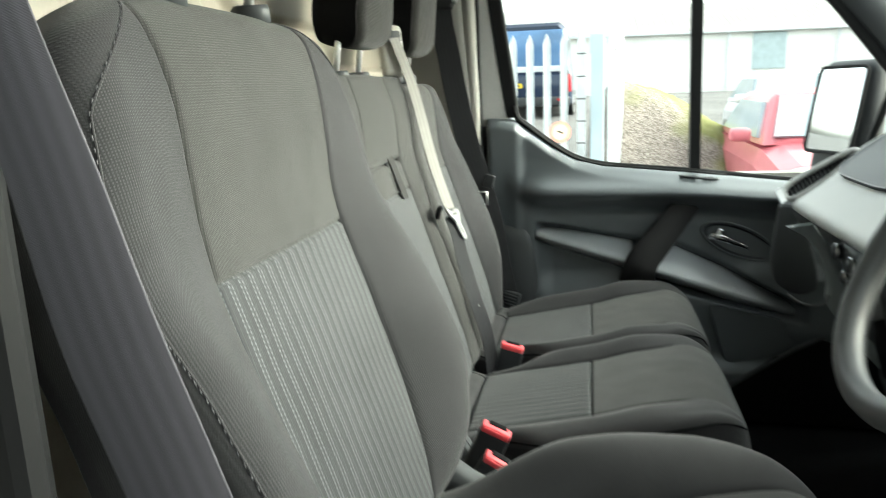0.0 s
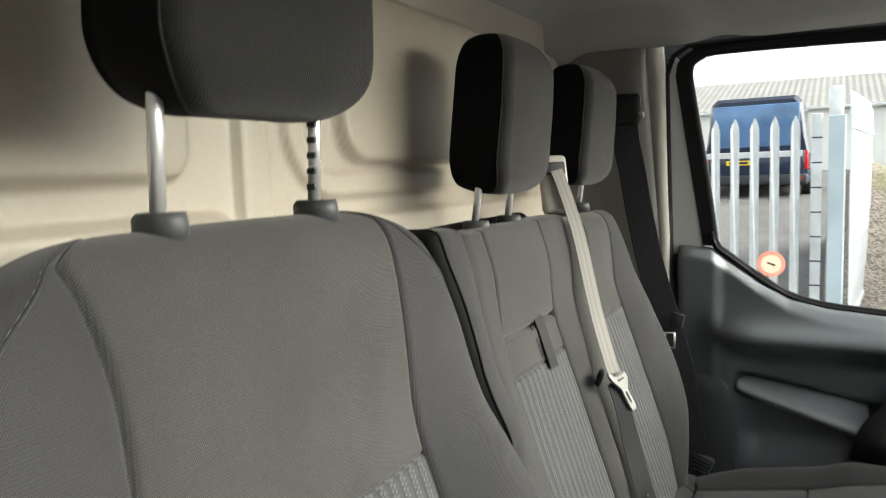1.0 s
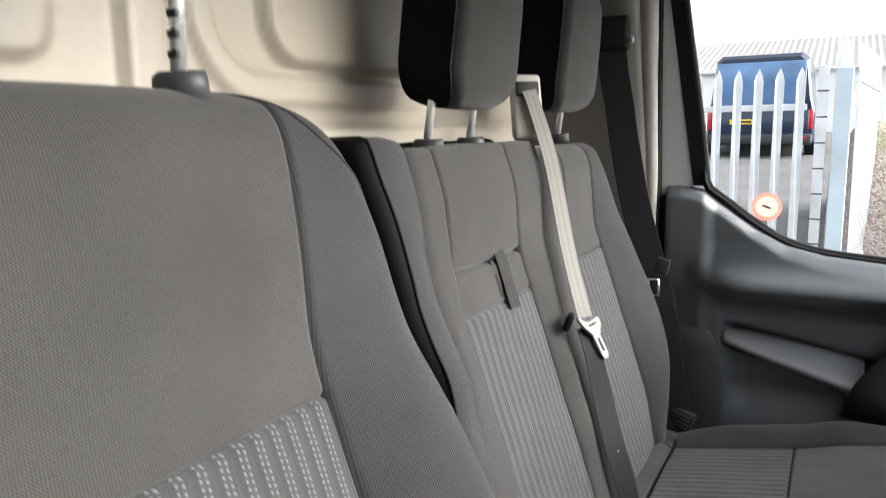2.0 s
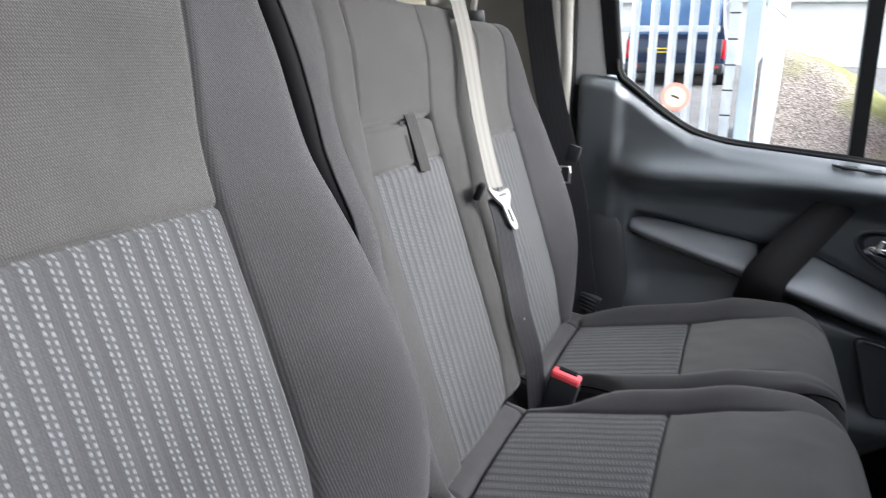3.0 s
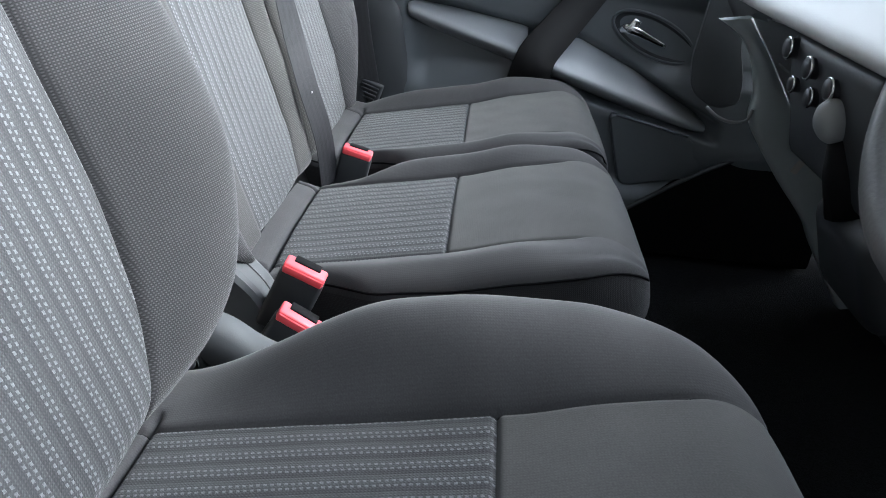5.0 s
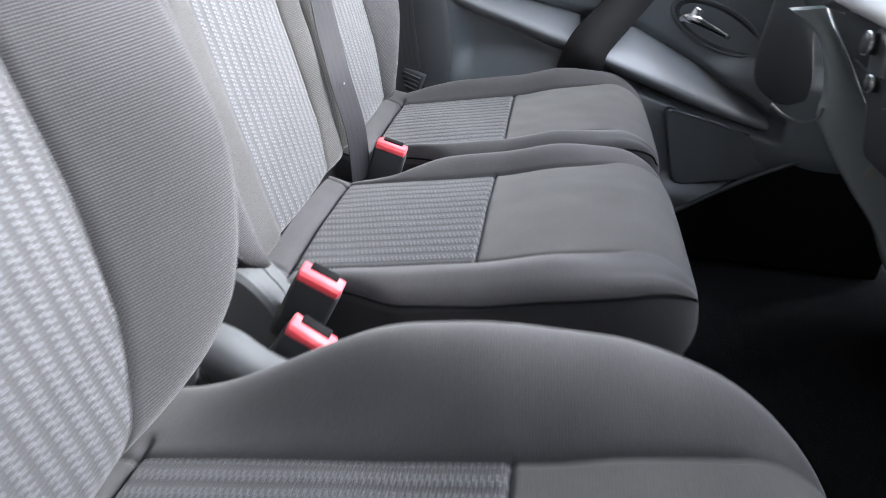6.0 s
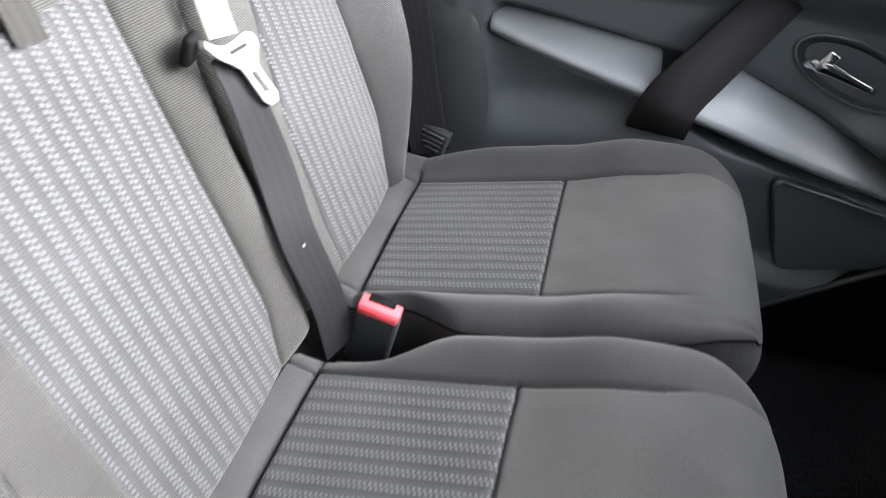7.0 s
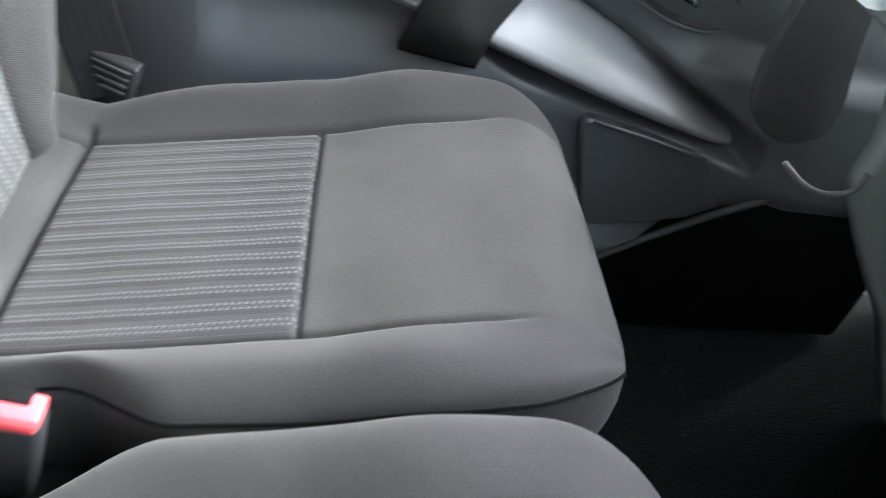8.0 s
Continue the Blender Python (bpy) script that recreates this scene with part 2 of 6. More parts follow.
def curve(x, xs, ys):
    """A smooth line through the points (xs, ys) that does not overshoot."""
    if x <= xs[0]:
        return ys[0]
    if x >= xs[-1]:
        return ys[-1]
    d = [(ys[i + 1] - ys[i]) / (xs[i + 1] - xs[i]) for i in range(len(xs) - 1)]
    m = [d[0]] + [0.0 if d[i - 1] * d[i] <= 0 else 2 * d[i - 1] * d[i] / (d[i - 1] + d[i]) for i in range(1, len(d))] + [d[-1]]
    i = max(k for k in range(len(xs) - 1) if xs[k] <= x)
    w = xs[i + 1] - xs[i]
    t = (x - xs[i]) / w
    return (2 * t ** 3 - 3 * t * t + 1) * ys[i] + (t ** 3 - 2 * t * t + t) * w * m[i] + (3 * t * t - 2 * t ** 3) * ys[i + 1] + (t ** 3 - t * t) * w * m[i + 1]


def spread(a, b, n):
    """n steps from a to b, close together at both ends."""
    return [a + (b - a) * (1 - math.cos(math.pi * k / n)) / 2 for k in range(n + 1)]


def pad(origin, axes, columns, counts, rows, row_counts, front, back, names, mats, parent, labels=None, flip=False, seams=(), row_seams=(), seam_depth=0.005, fade=9.0):
    """A sewn cushion. columns(h): the seam lines across at the height h; rows: the seam lines along h; front(a, h): how far its
    face stands out; back: the depth of its rear. names[row][column] says which piece each panel belongs to; mats and labels by piece."""
    labels = labels or {}
    hs, row_of = [], []
    for j, n in enumerate(row_counts):
        seg = spread(rows[j], rows[j + 1], n)
        hs += seg if j == 0 else seg[1:]
        row_of += [j] * n
    O, (A, H, D) = Vector(origin), [Vector(v) for v in axes]
    table, col_of = [], []
    for i, n in enumerate(counts):
        col_of += [i] * n
    for h in hs:
        knots = columns(h)
        line = []
        for i, n in enumerate(counts):
            seg = spread(knots[i], knots[i + 1], n)
            line += seg if i == 0 else seg[1:]
        out = []
        for a in line:
            d = front(a, h)
            for s in seams:
                d -= seam_depth * (1 - step(h, fade, fade + 0.06)) * math.exp(-(((a - knots[s]) / 0.0026) ** 2))
            for r in row_seams:
                if knots[seams[0]] - 0.002 <= a <= knots[seams[-1]] + 0.002:
                    d -= 0.005 * math.exp(-(((h - rows[r]) / 0.0028) ** 2))
            out.append((a, h, d))
        table.append(out)
    nr, nc = len(table), len(table[0])
    wanted = {}
    for j in range(nr - 1):
        for i in range(nc - 1):
            wanted.setdefault(names[row_of[j]][col_of[i]], []).append((j, i))
    made = {}

    def place(a, h, d):
        return O + A * a + H * h + D * d

    for name, cells in wanted.items():
        index, verts, uvs, faces = {}, [], [], []

        def at(j, i):
            if (j, i) not in index:
                index[j, i] = len(verts)
                a, h, d = table[j][i]
                verts.append(place(a, h, d)), uvs.append((a, h))
            return index[j, i]

        for j, i in cells:
            faces.append((at(j, i), at(j, i + 1), at(j + 1, i + 1), at(j + 1, i)))
        plain = name.split("/")[0]
        made[name] = piece(plain, verts, faces, mats[name], parent, labels.get(name, ""), uvs, flip=flip)
    rim = [(0, i) for i in range(nc)] + [(j, nc - 1) for j in range(1, nr)] + [(nr - 1, i) for i in range(nc - 2, -1, -1)] + [(j, 0) for j in range(nr - 2, 0, -1)]
    verts, uvs, faces, depth = [], [], [], 5
    run = 0.0
    ca = sum(table[j][i][0] for j, i in rim) / len(rim)
    ch = sum(table[j][i][1] for j, i in rim) / len(rim)
    for n, (j, i) in enumerate(rim):
        a, h, d = table[j][i]
        if n:
            run += math.hypot(a - last[0], h - last[1])
        last = (a, h)
        for k in range(depth + 1):
            t = k / depth
            dd = d + (-back - d) * t
            pull = 1 - 0.05 * t ** 3
            verts.append(place(ca + (a - ca) * pull, ch + (h - ch) * pull, dd))
            uvs.append((run, dd))
    m = depth + 1
    for n in range(len(rim)):
        o = (n + 1) % len(rim)
        for k in range(depth):
            faces.append((n * m + k, n * m + k + 1, o * m + k + 1, o * m + k))
    faces.append(tuple(n * m + depth for n in range(len(rim))))
    made["side"] = piece("side_panel", verts, faces, mats["side"], parent, labels.get("side", ""), uvs, flip=flip)
    edges = [sum(counts[:i]) for i in range(len(counts) + 1)]
    for s in seams:
        line = [place(row[edges[s]][0], row[edges[s]][1], row[edges[s]][2] + 0.0002) for row in table if row[0][1] < fade + 0.03]
        if len(line) > 2:
            seam_line(line, 0.0011, SEAM, parent, "seam")
    made["table"] = (table, place)
    return made


def seam_line(points, radius, material, parent, name="piping"):
    v, f, u = sweep(points, ring_of(radius, 6))
    return piece(name, v, f, material, parent, uvs=u)


# ---- the setting: cab shell ----
def slab(name, size, centre, material, label, bevel=0.0, turn=(0, 0, 0)):
    return tagged(part(name, box_bm(size, centre, bevel, turn), material, smooth=False), label, name.split("_")[0], kind="structure")


NEAR_WALL = painted("near_light_block", (0.12, 0.12, 0.118), 0.9, 0.2, 0.08)
NEAR, FAR, AFT, TOP = -1.02, 0.80, -0.37, 1.50   # inner faces of the cab; the floor is at 0


def relief_bulkhead():
    """The pressed steel bulkhead behind the seats, with rounded raised fields and channels."""
    ys = np.linspace(NEAR - 0.04, FAR + 0.10, 320)
    zs = np.concatenate([np.linspace(-0.02, 0.9, 40), np.linspace(0.91, TOP + 0.04, 150)])

    def field(y, z, y0, y1, z0, z1, r, soft):
        dy = max(y0 + r - y, y - (y1 - r), 0.0)
        dz = max(z0 + r - z, z - (z1 - r), 0.0)
        return 1 - step(math.hypot(dy, dz), r - soft, r)

    def out(y, z):
        h = 0.022 * field(y, z, -0.245, 0.30, 1.150, 1.43, 0.07, 0.016)
        h += 0.022 * field(y, z, 0.37, 0.86, 1.150, 1.43, 0.07, 0.016)
        h += 0.016 * field(y, z, -0.98, -0.52, 1.135, 1.44, 0.04, 0.014)
        h += 0.018 * field(y, z, -0.98, -0.44, 0.55, 1.105, 0.05, 0.016)
        h += 0.018 * field(y, z, -0.30, 0.86, 0.55, 1.085, 0.05, 0.016)
        h += 0.014 * field(y, z, -0.455, -0.385, 1.02, 1.60, 0.03, 0.014)
        bend = math.hypot(y + 0.245, z - 1.22) if y < -0.245 and z < 1.22 else abs(min(y + 0.245, 0.0)) if y < -0.245 else 1.22 - z
        h += 0.012 * (1 - step(abs(bend - 0.095), 0.012, 0.026)) * (1 - step(y, 0.0, 0.25))
        h += 0.05 * step(z, 1.40, 1.54)
        return h

    verts = [(AFT + out(y, z), y, z) for z in zs for y in ys]
    w = len(ys)
    faces = [(j * w + i, j * w + i + 1, (j + 1) * w + i + 1, (j + 1) * w + i) for j in range(len(zs) - 1) for i in range(w - 1)]
    base = len(verts)
    verts += [(AFT - 0.03, y, z) for z in (zs[0], zs[-1]) for y in (ys[0], ys[-1])]
    faces += [(base, base + 1, base + 3, base + 2)]
    ob = piece("wall_bulkhead", verts, faces, CREAM)
    tagged(ob, "cream painted pressed steel bulkhead behind the seats", "bulkhead", kind="structure")


relief_bulkhead()
slab("floor", (1.80, 1.95, 0.04), (0.53, -0.11, -0.02), CARPET, "black moulded rubber mat on the cab floor")


def headliner():
    """The ceiling: one shallow dished sheet that turns down at its edges."""
    xs, ys = np.linspace(AFT + 0.0, 0.66, 50), np.linspace(NEAR - 0.02, FAR - 0.035, 60)

    def z(x, y):
        h = TOP + 0.02
        h -= 0.092 * (1 - step(FAR - 0.035 - y, 0.0, 0.20)) + 0.10 * (1 - step(y - NEAR + 0.02, 0.0, 0.16)) ** 2
        h -= 0.05 * (1 - step(x - AFT, 0.0, 0.14)) ** 2
        h += 0.012 * math.exp(-(((x - 0.05) / 0.05) ** 2)) - 0.04 * step(x, 0.48, 0.66)
        return h

    verts = [(x, y, z(x, y)) for x in xs for y in ys] + [(x, y, z(x, y) + 0.03) for x in xs for y in ys]
    w, n = len(ys), len(xs) * len(ys)
    faces = []
    for j in range(len(xs) - 1):
        for i in range(w - 1):
            a = j * w + i
            faces.append((a, a + 1, a + w + 1, a + w))
            faces.append((n + a, n + a + w, n + a + w + 1, n + a + 1))
    ob = piece("ceiling", verts, faces, HEADLINER)
    tagged(ob, "pale grey moulded fabric headliner with soft edges", "ceiling", kind="structure")
    return z


headliner_z = headliner()

# grab handle ends on the ceiling over the passenger window
grab = thing("grab_handle", "pale grey plastic grab handle on the headliner", "grab handle", at=(0.2, 0.55, 1.45))
for gx, gy in ((0.122, 0.532), (0.300, 0.592)):
    part("mount", box_bm((0.030, 0.036, 0.030), (gx, gy, headliner_z(gx, gy) - 0.008), 0.010, (0, 0, 20), 3), PALE_GREY, grab)
v, f, u = sweep(glide([(0.122, 0.532, headliner_z(0.122, 0.532) - 0.012), (0.16, 0.548, headliner_z(0.16, 0.548) - 0.010), (0.26, 0.580, headliner_z(0.26, 0.580) - 0.010), (0.300, 0.592, headliner_z(0.300, 0.592) - 0.012)], 5), ring_of(0.008, 8, 0.7))
piece("bar", v, f, PALE_GREY, grab)

# passenger side: the line of the window opening, rear edge to front edge
SILL = [(-0.075, 0.925), (-0.03, 0.925), (0.02, 0.915), (0.07, 0.880), (0.13, 0.835), (0.20, 0.795), (0.28, 0.775), (0.40, 0.764), (0.55, 0.750), (0.77, 0.727), (1.05, 0.695)]
SX, SZ = np.array([p[0] for p in SILL]), np.array([p[1] for p in SILL])


def sill(x):
    return float(np.interp(x, SX, SZ))


def glass_y(z):
    return 0.875 - 0.085 * (z - 0.75)


LEDGE_X = (0.083, 0.345, 0.43, 0.775, 0.9)


def ledge_lip(x):
    return float(np.interp(x, LEDGE_X, (0.583, 0.509, 0.482, 0.369, 0.33)))


def ledge_rise(x):
    return float(np.interp(x, (0.083, 0.20, 0.39, 0.50, 0.64, 0.74, 0.82, 0.9), (0.006, 0.022, 0.044, 0.068, 0.048, 0.024, 0.008, 0.0)))


def door_depth(x, z):
    """Inner face of the passenger door: ledge under the window, hollow under it, bulging lower half."""
    top = sill(x)
    y = 0.800
    ledge = 0.705 + 0.025 * step(x, 0.1, -0.05) - 0.03 * step(x, 0.45, 0.95)
    y += 0.022 * step(z, top - 0.03, top + 0.002)
    y -= 0.048 * math.exp(-(((z - ledge) / 0.030) ** 2)) * step(x, -0.02, 0.14)
    y -= 0.026 * step(z, ledge + 0.10, ledge) * step(x, -0.02, 0.1)
    y -= 0.004 * step(z, 0.66, 0.60)
    hollow = (1 - step(x, 0.60, 0.80) * step(z, 0.50, 0.45)) * step(x, 0.05, 0.14) * step(z, ledge - 0.02, ledge - 0.075) * step(z, 0.36, 0.47)
    y += 0.034 * hollow
    y -= 0.030 * step(z, 0.22, 0.16) * step(x, 0.30, 0.5)
    y -= 0.012 * step(x, 0.055, 0.02)
    y -= 0.045 * step(x, 0.70, 0.95) * step(z, 0.62, 0.50) * step(z, 0.20, 0.30)
    rise = ledge_rise(x)
    behind = math.exp(-(((z - ledge_lip(x) - 0.25 * rise) / (0.55 * rise + 0.022)) ** 6)) * step(x, 0.075, 0.10) * step(x, 0.86, 0.80)
    return y + (0.840 - y) * behind


def door_panel(parent):
    xs = np.linspace(-0.065, 1.12, 240)
    rows = 170
    verts, uvs = [], []
    for x in xs:
        top = sill(x)
        for j in range(rows + 1):
            z = 0.02 + (top - 0.02) * j / rows
            edge = rnd(top - z, 0.012) + rnd(x + 0.065, 0.015)
            verts.append((x, door_depth(x, z) + edge, z)), uvs.append((x, z))
    w = rows + 1
    faces = [(i * w + j, (i + 1) * w + j, (i + 1) * w + j + 1, i * w + j + 1) for i in range(len(xs) - 1) for j in range(rows)]
    n = len(verts)
    for x in xs:
        for z in (0.02, sill(x)):
            verts.append((x, 0.90, z)), uvs.append((x, z))
    for i in range(len(xs) - 1):
        a = n + 2 * i
        faces += [(a, a + 2, a + 3, a + 1), (i * w + rows, (i + 1) * w + rows, a + 3, a + 1), (i * w, a, a + 2, (i + 1) * w)]
    faces += [tuple(range(0, w)) + (n + 1, n)]
    return piece("door_lining", verts, faces, DOOR_TRIM, parent, "black grained plastic door lining", uvs)


door = thing("passenger_door", "closed van passenger door with black plastic lining", "door", at=(0.5, 0.8, 0.0))
door_panel(door)


def armrest(x0, x1, name, n=40):
    """A ledge that slopes down towards the front and grows out of the door lining."""
    verts, faces = [], []
    m = 10
    for i in range(n + 1):
        x = x0 + (x1 - x0) * i / n
        lip_z, rise = ledge_lip(x), ledge_rise(x)
        lip_y = float(np.interp(x, (0.083, 0.14, 0.345, 0.43, 0.60, 0.70, 0.80, 0.88), (0.768, 0.757, 0.742, 0.739, 0.744, 0.754, 0.774, 0.80)))
        end = 0.010 * (rnd(i / n * (x1 - x0), 0.004) + rnd((1 - i / n) * (x1 - x0), 0.012)) / 0.012
        ring = [(0.845, lip_z + rise * 1.30), (0.815, lip_z + rise), (lip_y + 0.5 * (0.815 - lip_y), lip_z + rise * 0.52 + 0.003), (lip_y + 0.016, lip_z + rise * 0.16 + 0.004), (lip_y + 0.007, lip_z + 0.002),
                (lip_y + 0.001, lip_z - 0.006), (lip_y + 0.004, lip_z - 0.013), (lip_y + 0.014, lip_z - 0.021), (lip_y + 0.05, lip_z - 0.036), (0.845, lip_z - 0.05)]
        for k, (y, z) in enumerate(ring):
            verts.append((x, min(y + end, 0.85), z))
    for i in range(n):
        for k in range(m - 1):
            a = i * m + k
            faces.append((a, a + m, a + m + 1, a + 1))
    faces += [tuple(range(m)), tuple(reversed(range(n * m, n * m + m)))]
    return piece(name, verts, faces, ARMREST_LIT, door, "sloping black plastic armrest ledge with its highlight painted in")


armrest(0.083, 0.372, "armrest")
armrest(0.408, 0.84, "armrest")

# pull grip that crosses the ledge
GRIP = moulded("grip_rubber", (0.030, 0.029, 0.030), 0.75, 300.0, 0.2, 0.2)
grip_path = glide([(0.382, 0.768, 0.435), (0.388, 0.737, 0.478), (0.400, 0.733, 0.512), (0.440, 0.748, 0.565), (0.485, 0.770, 0.622), (0.525, 0.788, 0.672)], 6)
v, f, u = sweep(grip_path, lambda t: [(p * (1 - 0.30 * t), q) for p, q in [(-0.050, -0.012), (-0.051, 0.000), (-0.044, 0.007), (0.044, 0.007), (0.051, 0.000), (0.050, -0.012)]], up=(0, 1, 0))
piece("pull_grip", v, f, GRIP, door, "matt black rubber pull grip", u)

# inner handle: oval dish and chrome lever
def oval(cx, cz, rx, rz, tilt, y, n=40):
    c, s = math.cos(radians(tilt)), math.sin(radians(tilt))
    out = []
    for k in range(n):
        a = 2 * math.pi * k / n
        px, pz = rx * math.cos(a), rz * math.sin(a)
        out.append((cx + px * c - pz * s, y, cz + px * s + pz * c))
    return out


v, f, u = sweep(oval(0.668, 0.552, 0.108, 0.044, -22, 0.802), ring_of(0.0035, 8), closed=True, up=(0, 1, 0))
handle_dish = piece("handle_surround", v, f, DOOR_TRIM, door, "oval black handle surround")
rim_pts = oval(0.668, 0.552, 0.104, 0.039, -22, 0.799)
inner_pts = oval(0.668, 0.552, 0.07, 0.024, -22, 0.812)
piece("dish", rim_pts + inner_pts, [(k, (k + 1) % 40, 40 + (k + 1) % 40, 40 + k) for k in range(40)] + [tuple(40 + k for k in range(40))], BLACK, handle_dish, "hollow dark dish")
lever_path = glide([(0.584, 0.790, 0.563), (0.596, 0.774, 0.572), (0.614, 0.769, 0.570), (0.646, 0.770, 0.557), (0.694, 0.777, 0.537)], 5)
v, f, u = sweep(lever_path, lambda t: ring_of(0.007 + 0.011 * math.sin(min(t * 3.2, math.pi * 0.5)) - 0.013 * t, 12, 0.5), up=(0, 1, 0))
piece("lever", v, f, CHROME, door, "chrome door lever", u)
bm = box_bm((0.022, 0.010, 0.034), (0.611, 0.770, 0.580), 0.005, (0, 28, 0), 3)
part("lever_tip", bm, CHROME, door, "chrome lever thumb tab")

# lock and window switches in the top ledge
v, f, u = sweep([(0.500 + 0.105 * (0.5 + 0.5 * math.cos(a)), 0.792 + 0.019 * math.sin(a), 0.7475 - 0.10 * (0.105 * (0.5 + 0.5 * math.cos(a)))) for a in np.linspace(0, 2 * math.pi, 28, endpoint=False)], ring_of(0.0035, 6), closed=True)
switch_ring = piece("switch_bezel", v, f, DARK_GREY, door, "dark grey oval switch bezel")
for cx in (0.530, 0.575):
    part("switch", box_bm((0.032, 0.018, 0.008), (cx, 0.790, 0.7475 - 0.1 * (cx - 0.5)), 0.003), BLACK, switch_ring)

# speaker cover and bin rim low on the door
def rounded_plate(corners, y0, y1, r, n=6):
    """A flat plate with rounded corners; corners as (x, z)."""
    ring = []
    m = len(corners)
    for i in range(m):
        p, c, q = [Vector(corners[(i + k) % m]) for k in (-1, 0, 1)]
        a, b = c + (p - c).normalized() * r, c + (q - c).normalized() * r
        ring += [a.lerp(c, k / n).lerp(c.lerp(b, k / n), k / n) for k in range(n + 1)]
    mid = sum(ring, Vector((0, 0))) / len(ring)
    verts = [(p.x, y1, p.y) for p in ring] + [(p.x, y0 + 0.003, p.y) for p in ring]
    verts += [(mid.x + (p.x - mid.x) * 0.96, y0, mid.y + (p.y - mid.y) * 0.96) for p in ring]
    w = len(ring)
    faces = [(j * w + k, j * w + (k + 1) % w, (j + 1) * w + (k + 1) % w, (j + 1) * w + k) for j in range(2) for k in range(w)]
    return verts, faces + [tuple(range(2 * w, 3 * w))]


v, f = rounded_plate([(0.585, 0.378), (0.800, 0.330), (0.855, 0.235), (0.640, 0.190)], 0.753, 0.780, 0.028)
cover = piece("speaker_cover", v, f, DOOR_TRIM, door, "flat black speaker cover with rounded corners", smooth=False)
v, f, u = sweep([(0.605, 0.752, 0.372), (0.68, 0.752, 0.357), (0.785, 0.752, 0.333)], ring_of(0.0035, 8), up=(0, 1, 0))
piece("cover_lip", v, f, DOOR_TRIM, cover, "thin raised upper lip")
BIN_EDGE = [(0.45, 0.02), (0.56, 0.065), (0.66, 0.130), (0.81, 0.235), (0.93, 0.300)]
# bin drawn large and matt black to carry the shade low on the door
v, f = rounded_plate(BIN_EDGE + [(1.16, 0.31), (1.16, 0.01)], 0.735, 0.80, 0.012)
door_bin = piece("door_bin", v, f, VINYL, door, "long door bin along the bottom, blackened for the shade there", smooth=False)
v, f, u = sweep(glide([(x, 0.737, z + 0.002) for x, z in BIN_EDGE], 5), ring_of(0.006, 8), up=(0, 1, 0))
piece("bin_lip", v, f, DARK_GREY, door_bin, "rounded upper lip of the bin", u)
# roll along the rear edge of the door; its shade is put into darker plastic
verts, faces = [], []
for k in range(31):
    z = 0.03 + 0.60 * k / 30
    right = curve(z, (0.03, 0.34, 0.55, 0.63), (0.130, 0.108, 0.080, 0.045))
    for q in np.linspace(0, 1, 13):
        bulge = 0.022 * math.sin(math.pi * q) ** 0.6 * (1 - step(z, 0.56, 0.63))
        verts.append((-0.064 + (right + 0.064) * q, 0.799 - bulge - 0.014 * (1 - step(z, 0.58, 0.63)) * (0.02 < q < 0.98), z))
faces = [(k * 13 + i, k * 13 + i + 1, k * 13 + i + 14, k * 13 + i + 13) for k in range(30) for i in range(12)]
piece("rear_edge_trim", verts, faces, DARK_GREY, door, "roll along the door's rear edge, darkened for its shade")

FRAME_GREY = painted("frame_paint", (0.66, 0.65, 0.64), 0.4, 0.0, 0.05)
# window frame, seals, divider and panes
REAR = glide([(0.022, 0.925), (0.016, 0.98), (0.001, 1.10), (-0.018, 1.23), (-0.033, 1.33), (-0.036, 1.36), (-0.028, 1.387), (0.003, 1.406)], 4)
REAR_SEAL = glide([(-0.006, 0.925), (-0.014, 0.98), (-0.031, 1.10), (-0.049, 1.23), (-0.063, 1.33), (-0.066, 1.36), (-0.056, 1.395), (-0.02, 1.418)], 4)
REAR_FRAME = glide([(-0.080, 0.90), (-0.080, 0.98), (-0.081, 1.10), (-0.082, 1.23), (-0.083, 1.33), (-0.082, 1.365), (-0.068, 1.405), (-0.030, 1.424)], 4)
TOP_EDGE = glide([(0.003, 1.406), (0.06, 1.409), (0.30, 1.405), (0.55, 1.392), (0.70, 1.365)], 4) + glide([(0.78, 1.315), (0.90, 1.19), (1.06, 1.00)], 4)
opening = glide([(x, z) for x, z in [(0.98, 0.703), (0.77, 0.727), (0.55, 0.752), (0.40, 0.766), (0.28, 0.778), (0.20, 0.80), (0.13, 0.842), (0.07, 0.888), (0.030, 0.918)]], 5)
opening += REAR[1:] + TOP_EDGE[1:]
seal_path = [(x, glass_y(z) - 0.018, z) for x, z in opening]
v, f, u = sweep(seal_path, [(-0.009, -0.012), (0.009, -0.012), (0.010, 0.0), (0.004, 0.011), (-0.004, 0.011), (-0.010, 0.0)], closed=True, up=(0, 1, 0))
piece("window_seal", v, f, RUBBER, door, "black rubber window seal")
v, f, u = sweep([(x, glass_y(z) - 0.036, z + 0.0) for x, z in opening[8:44]], ring_of(0.0045, 8), up=(0, 1, 0))
piece("inner_seal", v, f, RUBBER, door, "thin black inner seal")


